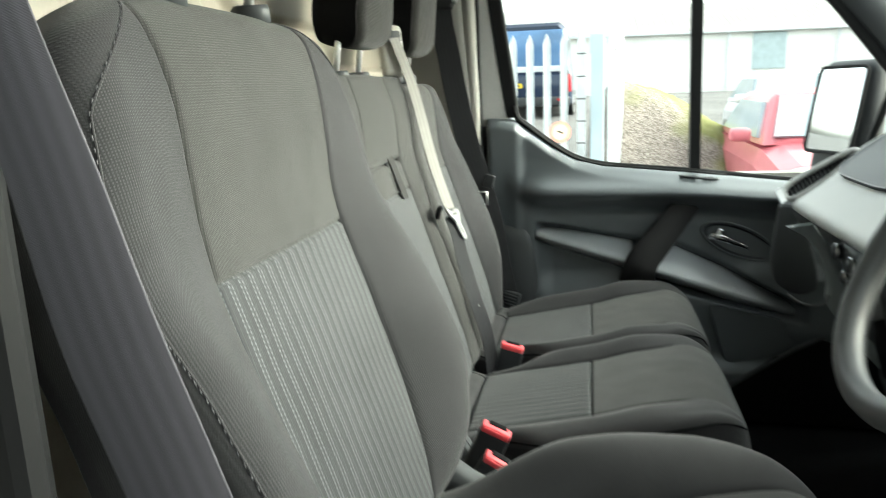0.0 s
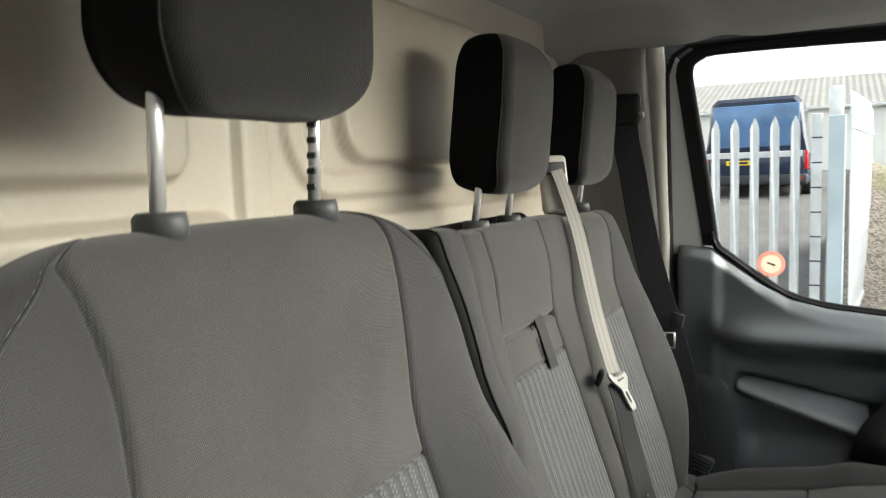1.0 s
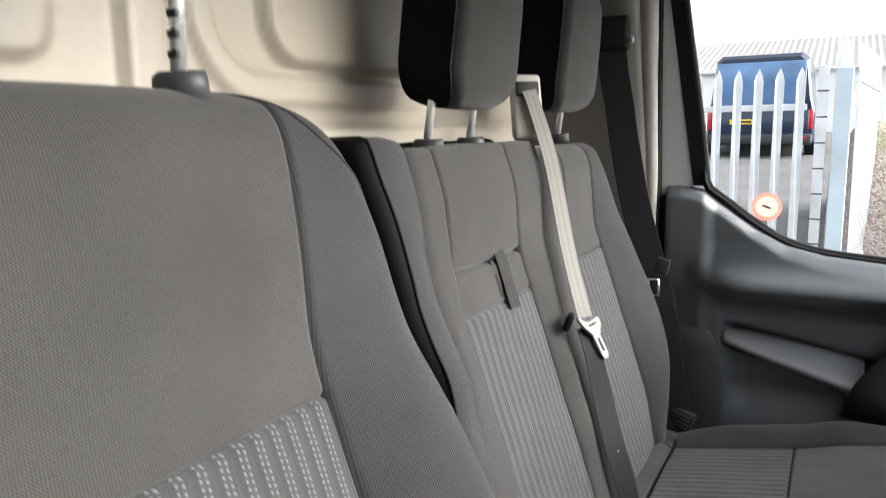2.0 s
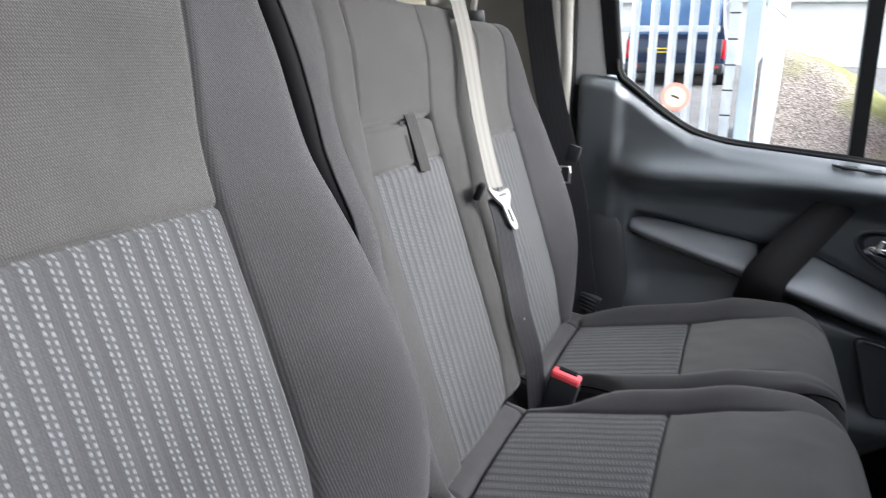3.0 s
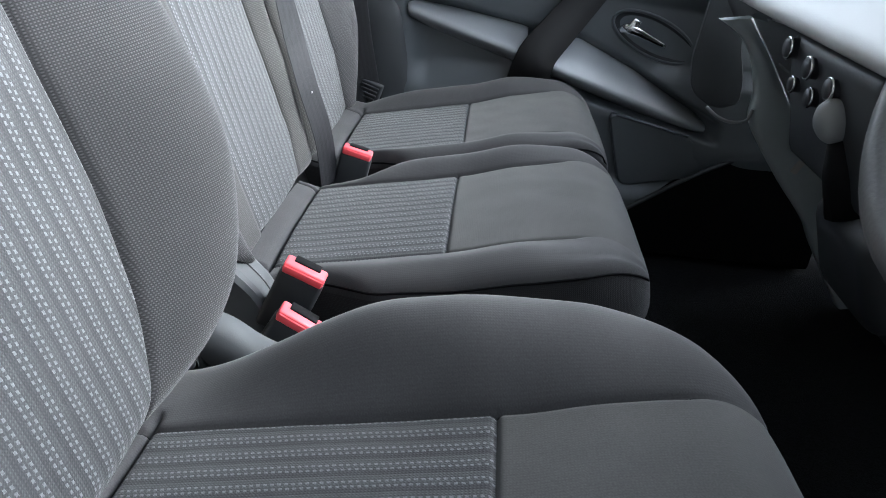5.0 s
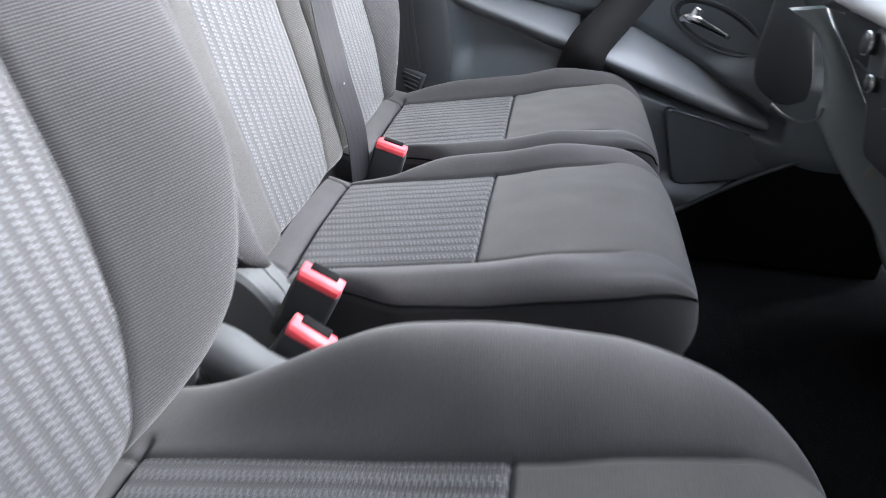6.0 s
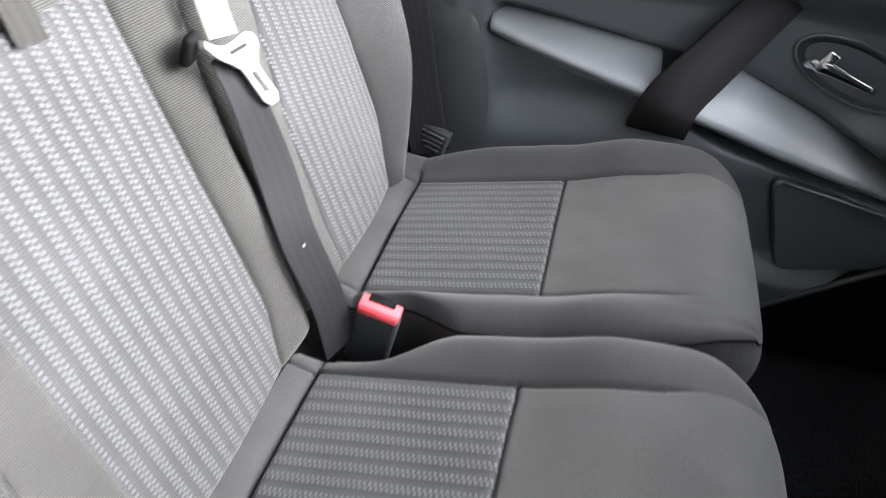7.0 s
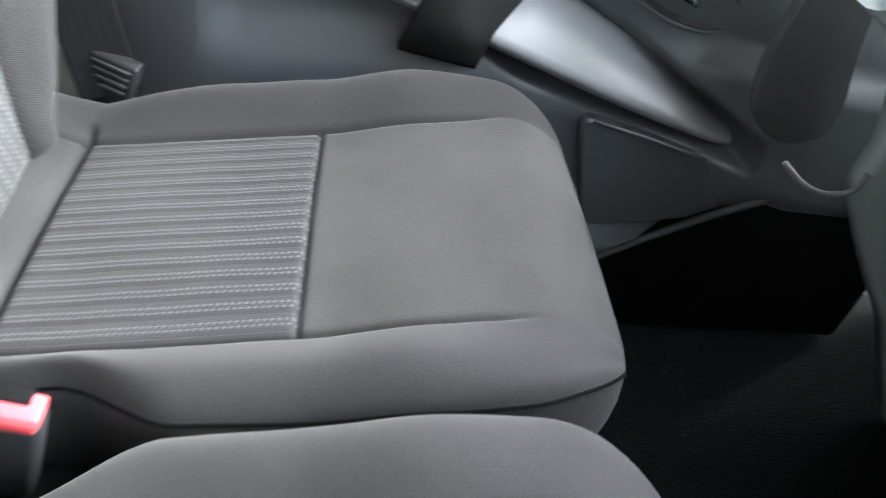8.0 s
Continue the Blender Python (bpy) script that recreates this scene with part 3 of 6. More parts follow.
def band(inner, outer, y_shift, thick, material, name, parent, label):
    """A flat frame between two outlines of equal length, standing at the glass line."""
    verts, faces = [], []
    n = len(inner)
    for layer in (0, thick):
        for (x, z), (X, Z) in zip(inner, outer):
            verts.append((x, glass_y(z) + y_shift + layer, z)), verts.append((X, glass_y(Z) + y_shift + layer, Z))
    m = 2 * n
    for k in range(n - 1):
        a = 2 * k
        faces += [(a, a + 2, a + 3, a + 1), (m + a, m + a + 1, m + a + 3, m + a + 2), (a, m + a, m + a + 2, a + 2), (a + 1, a + 3, m + a + 3, m + a + 1)]
    return piece(name, verts, faces, material, parent, label, smooth=False)


band(REAR, REAR_SEAL, -0.032, 0.03, RUBBER, "rear_seal", door, "broad black rubber window seal")
band(REAR_SEAL[:-4], REAR_FRAME[:-4], -0.030, 0.03, FRAME_GREY, "window_frame", door, "grey painted window frame")
band(TOP_EDGE, [(-0.022, 1.418)] + [(x, z + 0.012) for x, z in TOP_EDGE[1:]], -0.032, 0.03, RUBBER, "top_seal", door, "black rubber seal over the glass")
band([(-0.022, 1.418)] + [(x, z + 0.012) for x, z in TOP_EDGE[1:]], [(-0.032, 1.424)] + [(x, z + 0.026) for x, z in TOP_EDGE[1:]], -0.028, 0.05, RUBBER, "top_frame", door, "black upper window frame")
bar = [(0.528, 1.425), (0.548, 0.742)]
verts = [(x, glass_y(z) - 0.012 + dy, z) for (x0, z) in bar for x, dy in ((x0 - 0.015, -0.012), (x0 + 0.015, -0.012), (x0 + 0.015, 0.02), (x0 - 0.015, 0.02))]
piece("divider_bar", verts, [(0, 1, 5, 4), (1, 2, 6, 5), (2, 3, 7, 6), (3, 0, 4, 7), (0, 3, 2, 1), (4, 5, 6, 7)], RUBBER, door, "black upright window divider", smooth=False)
pane = piece("pane", [(x, glass_y(z), z) for x, z in opening] + [(x, glass_y(z) + 0.004, z) for x, z in opening],
             [tuple(range(len(opening))), tuple(reversed(range(len(opening), 2 * len(opening))))] + [(k, k + len(opening), (k + 1) % len(opening) + len(opening), (k + 1) % len(opening)) for k in range(len(opening))], GLASS, door, "clear side glass", smooth=False)
pane.visible_shadow = False

# round warning sticker on the glass
def disc(name, centre, r, y_shift, material, parent, n=32, label=""):
    x0, z0 = centre
    vs = [(x0 + r * math.cos(2 * math.pi * k / n), glass_y(z0) + y_shift - 0.085 * r * math.sin(2 * math.pi * k / n), z0 + r * math.sin(2 * math.pi * k / n)) for k in range(n)]
    vs += [(x, y - 0.0008, z) for x, y, z in vs]
    fs = [tuple(range(n)), tuple(range(2 * n - 1, n - 1, -1))] + [(k, (k + 1) % n, n + (k + 1) % n, n + k) for k in range(n)]
    return piece(name, vs, fs, material, parent, label, smooth=False)


def film(name, colour):
    """Thin printed film that lets daylight through."""
    k = Nodes(name)
    k.finish(k.tint(rgb(*colour), k.ramp(k.noise(60.0), 0.92, 1.05)), 0.5)
    glow, mix = k.node("ShaderNodeBsdfTranslucent"), k.node("ShaderNodeMixShader")
    glow.inputs["Color"].default_value = rgb(*colour)
    mix.inputs[0].default_value = 0.6
    k.put(mix.inputs[1], k.bsdf.outputs[0]), k.put(mix.inputs[2], glow.outputs[0])
    k.put(k.tree.nodes["Material Output"].inputs["Surface"], mix.outputs[0])
    return k.mat


STICKER_RED = film("sticker_red", (0.93, 0.58, 0.51))
STICKER_WHITE = film("sticker_white", (0.95, 0.84, 0.74))
STICKER_BLACK = painted("sticker_black", (0.14, 0.15, 0.12), 0.5)
sticker = thing("window_sticker", "round red and white warning sticker on the side glass", "sticker", at=(0.153, 0.865, 0.877))
v, f, u = sweep([(0.153 + 0.0285 * math.cos(a), glass_y(0.877) - 0.0016 - 0.085 * 0.0285 * math.sin(a), 0.877 + 0.0285 * math.sin(a)) for a in np.linspace(0, 2 * math.pi, 40, endpoint=False)],
                [(-0.0045, -0.0004), (0.0045, -0.0004), (0.0045, 0.0004), (-0.0045, 0.0004)], closed=True, up=(0, 1, 0))
piece("red_ring", v, f, STICKER_RED, sticker, smooth=False)
disc("white_disc", (0.153, 0.877), 0.024, -0.001, STICKER_WHITE, sticker)
part("black_bar", box_bm((0.020, 0.001, 0.005), (0.153, glass_y(0.877) - 0.0033, 0.877), 0, (0, 20, 0)), STICKER_BLACK, sticker, smooth=False)

slab("wall_roof_rail_passenger_side", (0.98, 0.036, 0.11), (0.32, 0.862, 1.487), DARK_GREY, "dark roof side rail over the passenger window", 0.006)
slab("wall_roof_corner_passenger_side", (0.085, 0.034, 0.055), (-0.066, 0.862, 1.428), DARK_GREY, "dark corner of the door opening at the roof", 0.006)

# rear pillar beside the door, roof side rail, lower side and front corner pillar
verts, faces = [], []
prof = [(-0.375, 0.745), (-0.300, 0.752), (-0.230, 0.768), (-0.160, 0.772), (-0.118, 0.776), (-0.105, 0.790), (-0.100, 0.90)]
for z in np.linspace(0.0, 1.445, 30):
    lean = -0.030 * step(z, 0.9, 1.45) + 0.035 * step(z, 0.9, 0.7)
    for x, y in prof:
        verts.append((x + lean * (x > -0.25), y - (0.02 * step(z, 1.1, 1.46) + 0.045 * step(z, 1.40, 1.60) * (x > -0.28)) * (y < 0.85), z))
w = len(prof)
faces = [(j * w + i, j * w + i + 1, (j + 1) * w + i + 1, (j + 1) * w + i) for j in range(29) for i in range(w - 1)]
pillar = piece("wall_pillar_passenger_side", verts, faces, PILLAR_GREY)
tagged(pillar, "dark grey plastic trim on the pillar behind the door", "pillar", kind="structure")
strip = sweep([(-0.100, 0.800, 0.60), (-0.099, 0.800, 0.95), (-0.107, 0.797, 1.15), (-0.112, 0.790, 1.36), (-0.118, 0.780, 1.44)], lambda t: [(p * (0.75 + 0.5 * t), q) for p, q in [(-0.018, -0.012), (0.018, -0.012), (0.020, 0.0), (0.010, 0.010), (-0.010, 0.010), (-0.020, 0.0)]], up=(0, 1, 0))
ob = piece("trim_door_seal", strip[0], strip[1], JAMB)
tagged(ob, "dull grey painted door edge beside the seal", "trim", kind="structure")
seal = sweep([(-0.084, 0.800, 0.30), (-0.084, 0.800, 0.93), (-0.086, 0.797, 1.18), (-0.088, 0.792, 1.36), (-0.072, 0.790, 1.405), (-0.035, 0.788, 1.428), (0.12, 0.788, 1.430), (0.6, 0.79, 1.42)], ring_of(0.007, 8), up=(0, 1, 0))
ob = piece("trim_rubber_seal", seal[0], seal[1], RUBBER)
tagged(ob, "black rubber door seal round the opening", "seal", kind="structure")
slab("wall_side_passenger", (0.36, 0.05, 1.6), (-0.24, 0.90, 0.70), DARK_GREY, "outer body side behind the passenger door")
slab("wall_side_lower", (1.5, 0.05, 0.80), (0.66, 0.925, 0.34), PALE_GREY, "outer skin of the passenger door")
slab("wall_roof_rail", (1.05, 0.09, 0.07), (0.15, 0.845, 1.505), DARK_GREY, "roof rail over the passenger door", 0.01)
v, f, u = sweep(glide([(0.60, 0.800, 1.50), (0.78, 0.800, 1.40), (0.98, 0.815, 1.20), (1.20, 0.83, 0.95), (1.35, 0.84, 0.78)], 6), [(-0.05, -0.02), (0.05, -0.02), (0.055, 0.02), (0.0, 0.035), (-0.055, 0.02)], up=(0, 1, 0))
ob = piece("wall_front_pillar_passenger_side", v, f, DARK_GREY)
tagged(ob, "dark grey slanting front pillar trim", "pillar", kind="structure")
v, f, u = sweep(glide([(0.60, -1.02, 1.50), (0.78, -1.02, 1.40), (0.98, -1.03, 1.20), (1.20, -1.05, 0.95), (1.35, -1.06, 0.78)], 6), [(-0.05, -0.02), (0.05, -0.02), (0.055, 0.02), (0.0, 0.035), (-0.055, 0.02)], up=(0, 1, 0))
ob = piece("wall_front_pillar_driver_side", v, f, DARK_GREY)
tagged(ob, "dark grey slanting front pillar trim on the driver side", "pillar", kind="structure")
slab("wall_pillar_driver_side", (0.15, 0.09, 1.56), (-0.305, -1.02, 0.74), PALE_GREY, "pale grey pillar trim behind the driver door", 0.015)
slab("wall_pillar_driver_low", (0.18, 0.03, 1.20), (-0.215, -1.007, 0.60), RUBBER, "black lower pillar cover behind the driver seat", 0.015)
slab("wall_front", (0.05, 1.95, 0.95), (1.42, -0.11, 0.42), BLACK, "black toe board and firewall under the windscreen")
slab("wall_sill_driver", (1.2, 0.06, 0.10), (0.55, -1.03, -0.01), BLACK, "black plastic entry sill at the driver door", 0.01)
# never in view: added to hold sky light off the driver side
slab("wall_near_side", (9.0, 0.12, 2.7), (1.0, -2.1, 0.80), NEAR_WALL, "unseen plain grey wall added to block light on the driver side")
slab("wall_chassis", (1.7, 1.5, 0.44), (0.50, -0.11, -0.325), RUBBER, "black underside between the cab floor and the ground")
slab("wall_body_floor", (1.95, 2.0, 0.04), (0.53, -0.11, -0.08), BLACK, "underside of the cab")


# ---- seats ----
TILT = math.atan(0.335)
UP = (-math.sin(TILT), 0, math.cos(TILT))
OUT = (math.cos(TILT), 0, math.sin(TILT))
SLOPE = math.atan(0.196)
ALONG = (math.cos(SLOPE), 0, math.sin(SLOPE))
RISE = (-math.sin(SLOPE), 0, math.cos(SLOPE))
ACROSS = (0, 1, 0)


def crumple(a, h, seed, size=0.0012):
    return size * noise.noise((a * 9 + seed, h * 9, seed)) + size * 0.6 * noise.noise((a * 24, h * 24, seed + 5))


def corner(hw, left, r):
    """Half width near a rounded corner, left metres from the end."""
    return hw - rnd(left, r)


def driver_backrest(seat):
    yc, top, low = -0.675, 0.722, 0.045
    hw_h = (0.045, 0.10, 0.18, 0.25, 0.34, 0.44, 0.54, 0.62, 0.722)
    hw_near = (0.255, 0.272, 0.286, 0.292, 0.290, 0.282, 0.268, 0.254, 0.236)
    hw_far = (0.258, 0.276, 0.296, 0.306, 0.310, 0.306, 0.292, 0.272, 0.238)
    wi_h, wi_w = (0.045, 0.09, 0.15, 0.25, 0.45, 0.52, 0.60, 0.66, 0.722), (0.104, 0.138, 0.164, 0.178, 0.174, 0.168, 0.166, 0.170, 0.174)
    wi_near = (0.100, 0.132, 0.152, 0.161, 0.161, 0.164, 0.168, 0.176, 0.186)

    def half(h, widths=hw_far):
        return corner(corner(curve(h, hw_h, widths), top - h, 0.10), h - low, 0.10)

    def seam(h, widths=wi_w):
        return min(curve(h, wi_h, widths), half(h) * 0.84)

    def half_near(h):
        return half(h, hw_near) + 0.022 * step(h, 0.36, 0.56) * step(h, top, top - 0.06)

    def wrap(hw, h, widths=wi_w):
        return hw - 0.007 - (hw - seam(h, widths)) * 0.60 * step(h, 0.60, 0.71)

    def columns(h):
        near, far = half_near(h), half(h)
        return [yc - near, yc - wrap(near, h, wi_near), yc - seam(h, wi_near), yc + seam(h), yc + wrap(far, h), yc + far]

    def front(a, h):
        s = abs(a - yc)
        hw, wi = (half(h), seam(h)) if a > yc else (half_near(h), seam(h, wi_near))
        d = 0.042 * step(h, 0.44, 0.66) + 0.006 * math.cos(min(s / wi, 1.0) * math.pi / 2)
        if s > wi:
            q = (s - wi) / (hw - wi)
            d += curve(h, (0.045, 0.11, 0.22, 0.36, 0.50, 0.64), (0.004, 0.045, 0.068, 0.052, 0.022, 0.004)) * math.sin(min(q * 1.25, 1.0) * math.pi / 2)
        d -= rnd(hw - s, 0.035) + rnd(top - h, 0.055) + rnd(h - low, 0.030)
        return d + crumple(a, h, 1)

    names = [["wrap/l", "bolster/l", "insert", "bolster/r", "wrap/r"], ["wrap/l", "bolster/l", "upper_panel", "bolster/r", "wrap/r"]]
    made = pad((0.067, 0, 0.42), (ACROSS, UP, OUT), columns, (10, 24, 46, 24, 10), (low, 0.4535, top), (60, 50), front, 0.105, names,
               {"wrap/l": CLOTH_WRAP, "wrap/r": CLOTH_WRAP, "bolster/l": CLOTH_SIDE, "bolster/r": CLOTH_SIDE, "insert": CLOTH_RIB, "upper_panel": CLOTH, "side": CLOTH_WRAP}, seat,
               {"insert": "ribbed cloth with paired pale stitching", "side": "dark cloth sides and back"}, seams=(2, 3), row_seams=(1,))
    table, place = made["table"]
    line = [place(row[10][0] - 0.003, row[10][1], row[10][2] + 0.001) for row in table[8:-2]]
    run = 0.0
    for a, b in zip(line, line[1:]):
        gap = (b - a).length
        if int((run + gap) / 0.0055) > int(run / 0.0055):
            STITCHES.append((a, a + (b - a).normalized() * 0.0036))
        run += gap
    for col in (10, -11):
        seam_line([place(row[col][0], row[col][1], row[col][2] + 0.0003) for row in table[10:-2]], 0.0012, CLOTH_WRAP, seat)
    verts, faces = [], []
    for a, b in STITCHES:
        v, f, u = sweep([a, b], ring_of(0.0007, 5))
        faces += [tuple(len(verts) + i for i in face) for face in f]
        verts += v
    tagged(piece("stitching", verts, faces, THREAD, seat, "pale decorative edge stitching"), kind="stuff")
    return place


STITCHES = []


def cushion(seat, yc, left, right, seam_w, shift, rise, swell, seed, near_cut, far_cut, begin=0.10, long=0.602, ebb=(0.42, 0.56), nose=0.10, fall=0.75, roll=0.094, wedge=0.046):
    """Seat cushion: rear roll, ribbed insert, plain front, raised sides. left, right: its half widths; cut: narrower at the rear."""
    ox, oz = -0.080 + shift, 0.3545 + rise

    def ends(h):
        l, r = left, right
        if near_cut:
            l -= 0.04 * (1 - step(h, 0.16, 0.26))
        if far_cut:
            r -= 0.04 * (1 - step(h, 0.16, 0.26))
        bow = rnd(long - h, nose)
        return l - bow, r - bow

    def columns(h):
        l, r = ends(h)
        w = min(seam_w, l - 0.012, r - 0.012)
        return [yc - l, yc - w, yc + w, yc + r]

    def front(a, h):
        l, r = ends(h)
        s = a - yc
        end, hw = (r - s, r) if s > 0 else (l + s, l)
        q = max(abs(s) - seam_w, 0.0) / max(hw - seam_w, 0.02)
        d = 0.008 * step(h, 0.34, 0.44) - 0.012 * step(h, long - 0.09, long + 0.01)
        d += 0.004 * math.cos(min(abs(s) / seam_w, 1) * math.pi / 2)
        grow = swell * step(h, begin - 0.04, begin + 0.20) * (1 - fall * step(h, *ebb))
        d += grow * math.sin(min(q * 1.5, 1.0) * math.pi / 2) * (1 - (0.75 * step(q, 0.45, 1.0) if near_cut and s < 0 else 0.0)) * (1.35 if near_cut and s > 0 else 1.0)
        d += 0.010 * step(h, long - 0.16, long) * step(q, 0.7, 1.0) if near_cut and s < 0 else 0.0
        d += wedge * max(1 - h / roll, 0.0) - 0.006 * math.exp(-(((h - roll) / 0.005) ** 2)) * (abs(s) < seam_w + 0.02)
        d -= rnd(end, 0.040 if not near_cut else 0.020 if s < 0 else 0.032) + rnd(long - h, 0.070)
        return d + crumple(a, h, seed)

    names = [["cushion_side/l", "rear_roll", "cushion_side/r"], ["cushion_side/l", "cushion_insert", "cushion_side/r"], ["cushion_side/l", "cushion_front", "cushion_side/r"]]
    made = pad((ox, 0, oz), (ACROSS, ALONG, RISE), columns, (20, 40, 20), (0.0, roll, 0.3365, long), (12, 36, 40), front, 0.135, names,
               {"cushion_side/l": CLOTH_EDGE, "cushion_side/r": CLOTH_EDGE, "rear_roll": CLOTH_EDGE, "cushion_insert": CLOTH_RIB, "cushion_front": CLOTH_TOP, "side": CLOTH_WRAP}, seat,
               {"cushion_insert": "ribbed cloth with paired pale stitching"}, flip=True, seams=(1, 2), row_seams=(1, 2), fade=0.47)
    table, place = made["table"]
    for way in (1, -1):
        line = []
        for row in table[6:-4]:
            a, h, d = row[::way][0]
            if near_cut and way > 0:
                rise = 0.010 - 0.009 * step(h, 0.20, 0.46)
                line.append(place(a + 0.020 - math.sqrt(0.020 ** 2 - rise ** 2), h, d + rise))
            else:
                line.append(place(a, h, d - 0.004))
        seam_line(line, 0.0018 if near_cut and way > 0 else 0.0034, VINYL, seat)
    return place


def headrest(parent, yc, base, width, height, sink, seed, slots=False, pad_cloth=BENCH_HEAD_CLOTH, post_gap=0.0925, foot_x=-0.15, lean=0.0):
    """Padded headrest on two chrome posts."""
    head = new("headrest")
    attach(head, parent)
    half = width / 2

    def columns(h):
        w = corner(half - 0.008 * (h / height), min(h, height - h), 0.066)
        return [yc - w, yc - w * 0.80, yc + w * 0.80, yc + w]

    def front(a, h):
        s = abs(a - yc)
        w = corner(half - 0.008 * (h / height), min(h, height - h), 0.066)
        d = 0.050 - 0.012 * (s / half) ** 2 - 0.020 * (h / height - 0.35) ** 2
        d -= rnd(w - s, 0.014) + rnd(height - h, 0.060) + rnd(h, 0.045)
        return d + crumple(a, h, seed)

    names = [["front_pad", "front_pad", "front_pad"]]
    made = pad(base, (ACROSS, (-math.sin(lean), 0, math.cos(lean)), (math.cos(lean), 0, math.sin(lean))), columns, (10, 24, 10), (0.0, height), (36,), front, 0.062, names,
               {"front_pad": pad_cloth, "side": VINYL}, head, {"side": "black vinyl sides of the headrest"})
    table, place = made["table"]
    for col in (0, -1):
        seam_line([place(row[col][0], row[col][1], row[col][2] + 0.001) for row in table[3:-3]], 0.0012, HEAD_PIPING, head, "piping")
    for side in (-1, 1):
        y = yc + side * post_gap
        foot = Vector((foot_x, y, base[2] - sink))
        top = Vector((base[0] - 0.012, y, base[2] + 0.05))
        v, f, u = sweep([foot, foot.lerp(top, 0.5), top], ring_of(0.0062, 14), up=(0, 1, 0))
        post = piece("post", v, f, POST_STEEL, head, "bright chrome headrest post", u)
        if slots and side > 0:
            for k in range(5):
                p = foot.lerp(top, 0.12 + 0.12 * k)
                part("notch", box_bm((0.010, 0.004, 0.006), (p.x + 0.001, p.y - 0.005, p.z), 0.001), BLACK, post)
        v, f, u = sweep([foot + Vector((0.002, 0, -0.020)), foot + Vector((0.001, 0, -0.006)), foot + Vector((0.0, 0, 0.0)), foot + Vector((0, 0, 0.002))], lambda t: [(p * (1 - 0.22 * max(t - 0.6, 0) / 0.4), q * (1 - 0.22 * max(t - 0.6, 0) / 0.4)) for p, q in ring_of(0.024, 20, 0.72)], up=(0, 1, 0))
        piece("sleeve", v, f, DARK_GREY, head, "dark grey post sleeve", u)
    return head


HEAD_PIPING = painted("dull_piping_thread", (0.028, 0.027, 0.029), 0.9)
BELT_STRAP = webbing("strap_webbing", (0.028, 0.027, 0.026), 0.1)
RECLINER = moulded("recliner_plastic", (0.068, 0.071, 0.075), 0.65, 500.0, 0.15, 0.3)
POST_STEEL = painted("polished_post_steel", (0.85, 0.85, 0.85), 0.30, 0.0, 0.02, metal=0.7)
driver = thing("captain_chair", "dark grey cloth single driver seat with ribbed insert", "seat", at=(0.2, -0.675, 0.0))
driver_backrest(driver)
cushion(driver, -0.675, 0.275, 0.275, 0.160, 0.067, 0.052, 0.066, 3, False, False, 0.06, 0.567, (0.30, 0.555), 0.15, 0.85, 0.030, 0.0)
headrest(driver, -0.662, (-0.130, 0, 1.188), 0.246, 0.235, 0.073, 11, slots=True, pad_cloth=SHADED_HEAD_CLOTH, foot_x=-0.150, lean=-0.06)
part("seat_base", box_bm((0.46, 0.44, 0.30), (0.24, -0.675, 0.15), 0.02), BLACK, driver, "black plastic seat base")
v, f, u = sweep(glide([(-0.03, -0.385, 0.40), (0.0, -0.382, 0.436), (0.035, -0.380, 0.432), (0.08, -0.380, 0.405), (0.16, -0.382, 0.385)], 5), [(-0.022, -0.045), (-0.024, 0.0), (-0.014, 0.010), (0.006, 0.012), (0.018, 0.004), (0.020, -0.045)], up=(0, 0, 1))
piece("recliner_cover", v, f, RECLINER, driver, "grey plastic recliner cover")


bench = thing("double_passenger_seat", "dark grey cloth double passenger seat with ribbed inserts", "seat", at=(0.2, 0.21, 0.0))


def gap_line(h):
    return 0.192 + 0.091 * step(h, 0.26, 0.72)


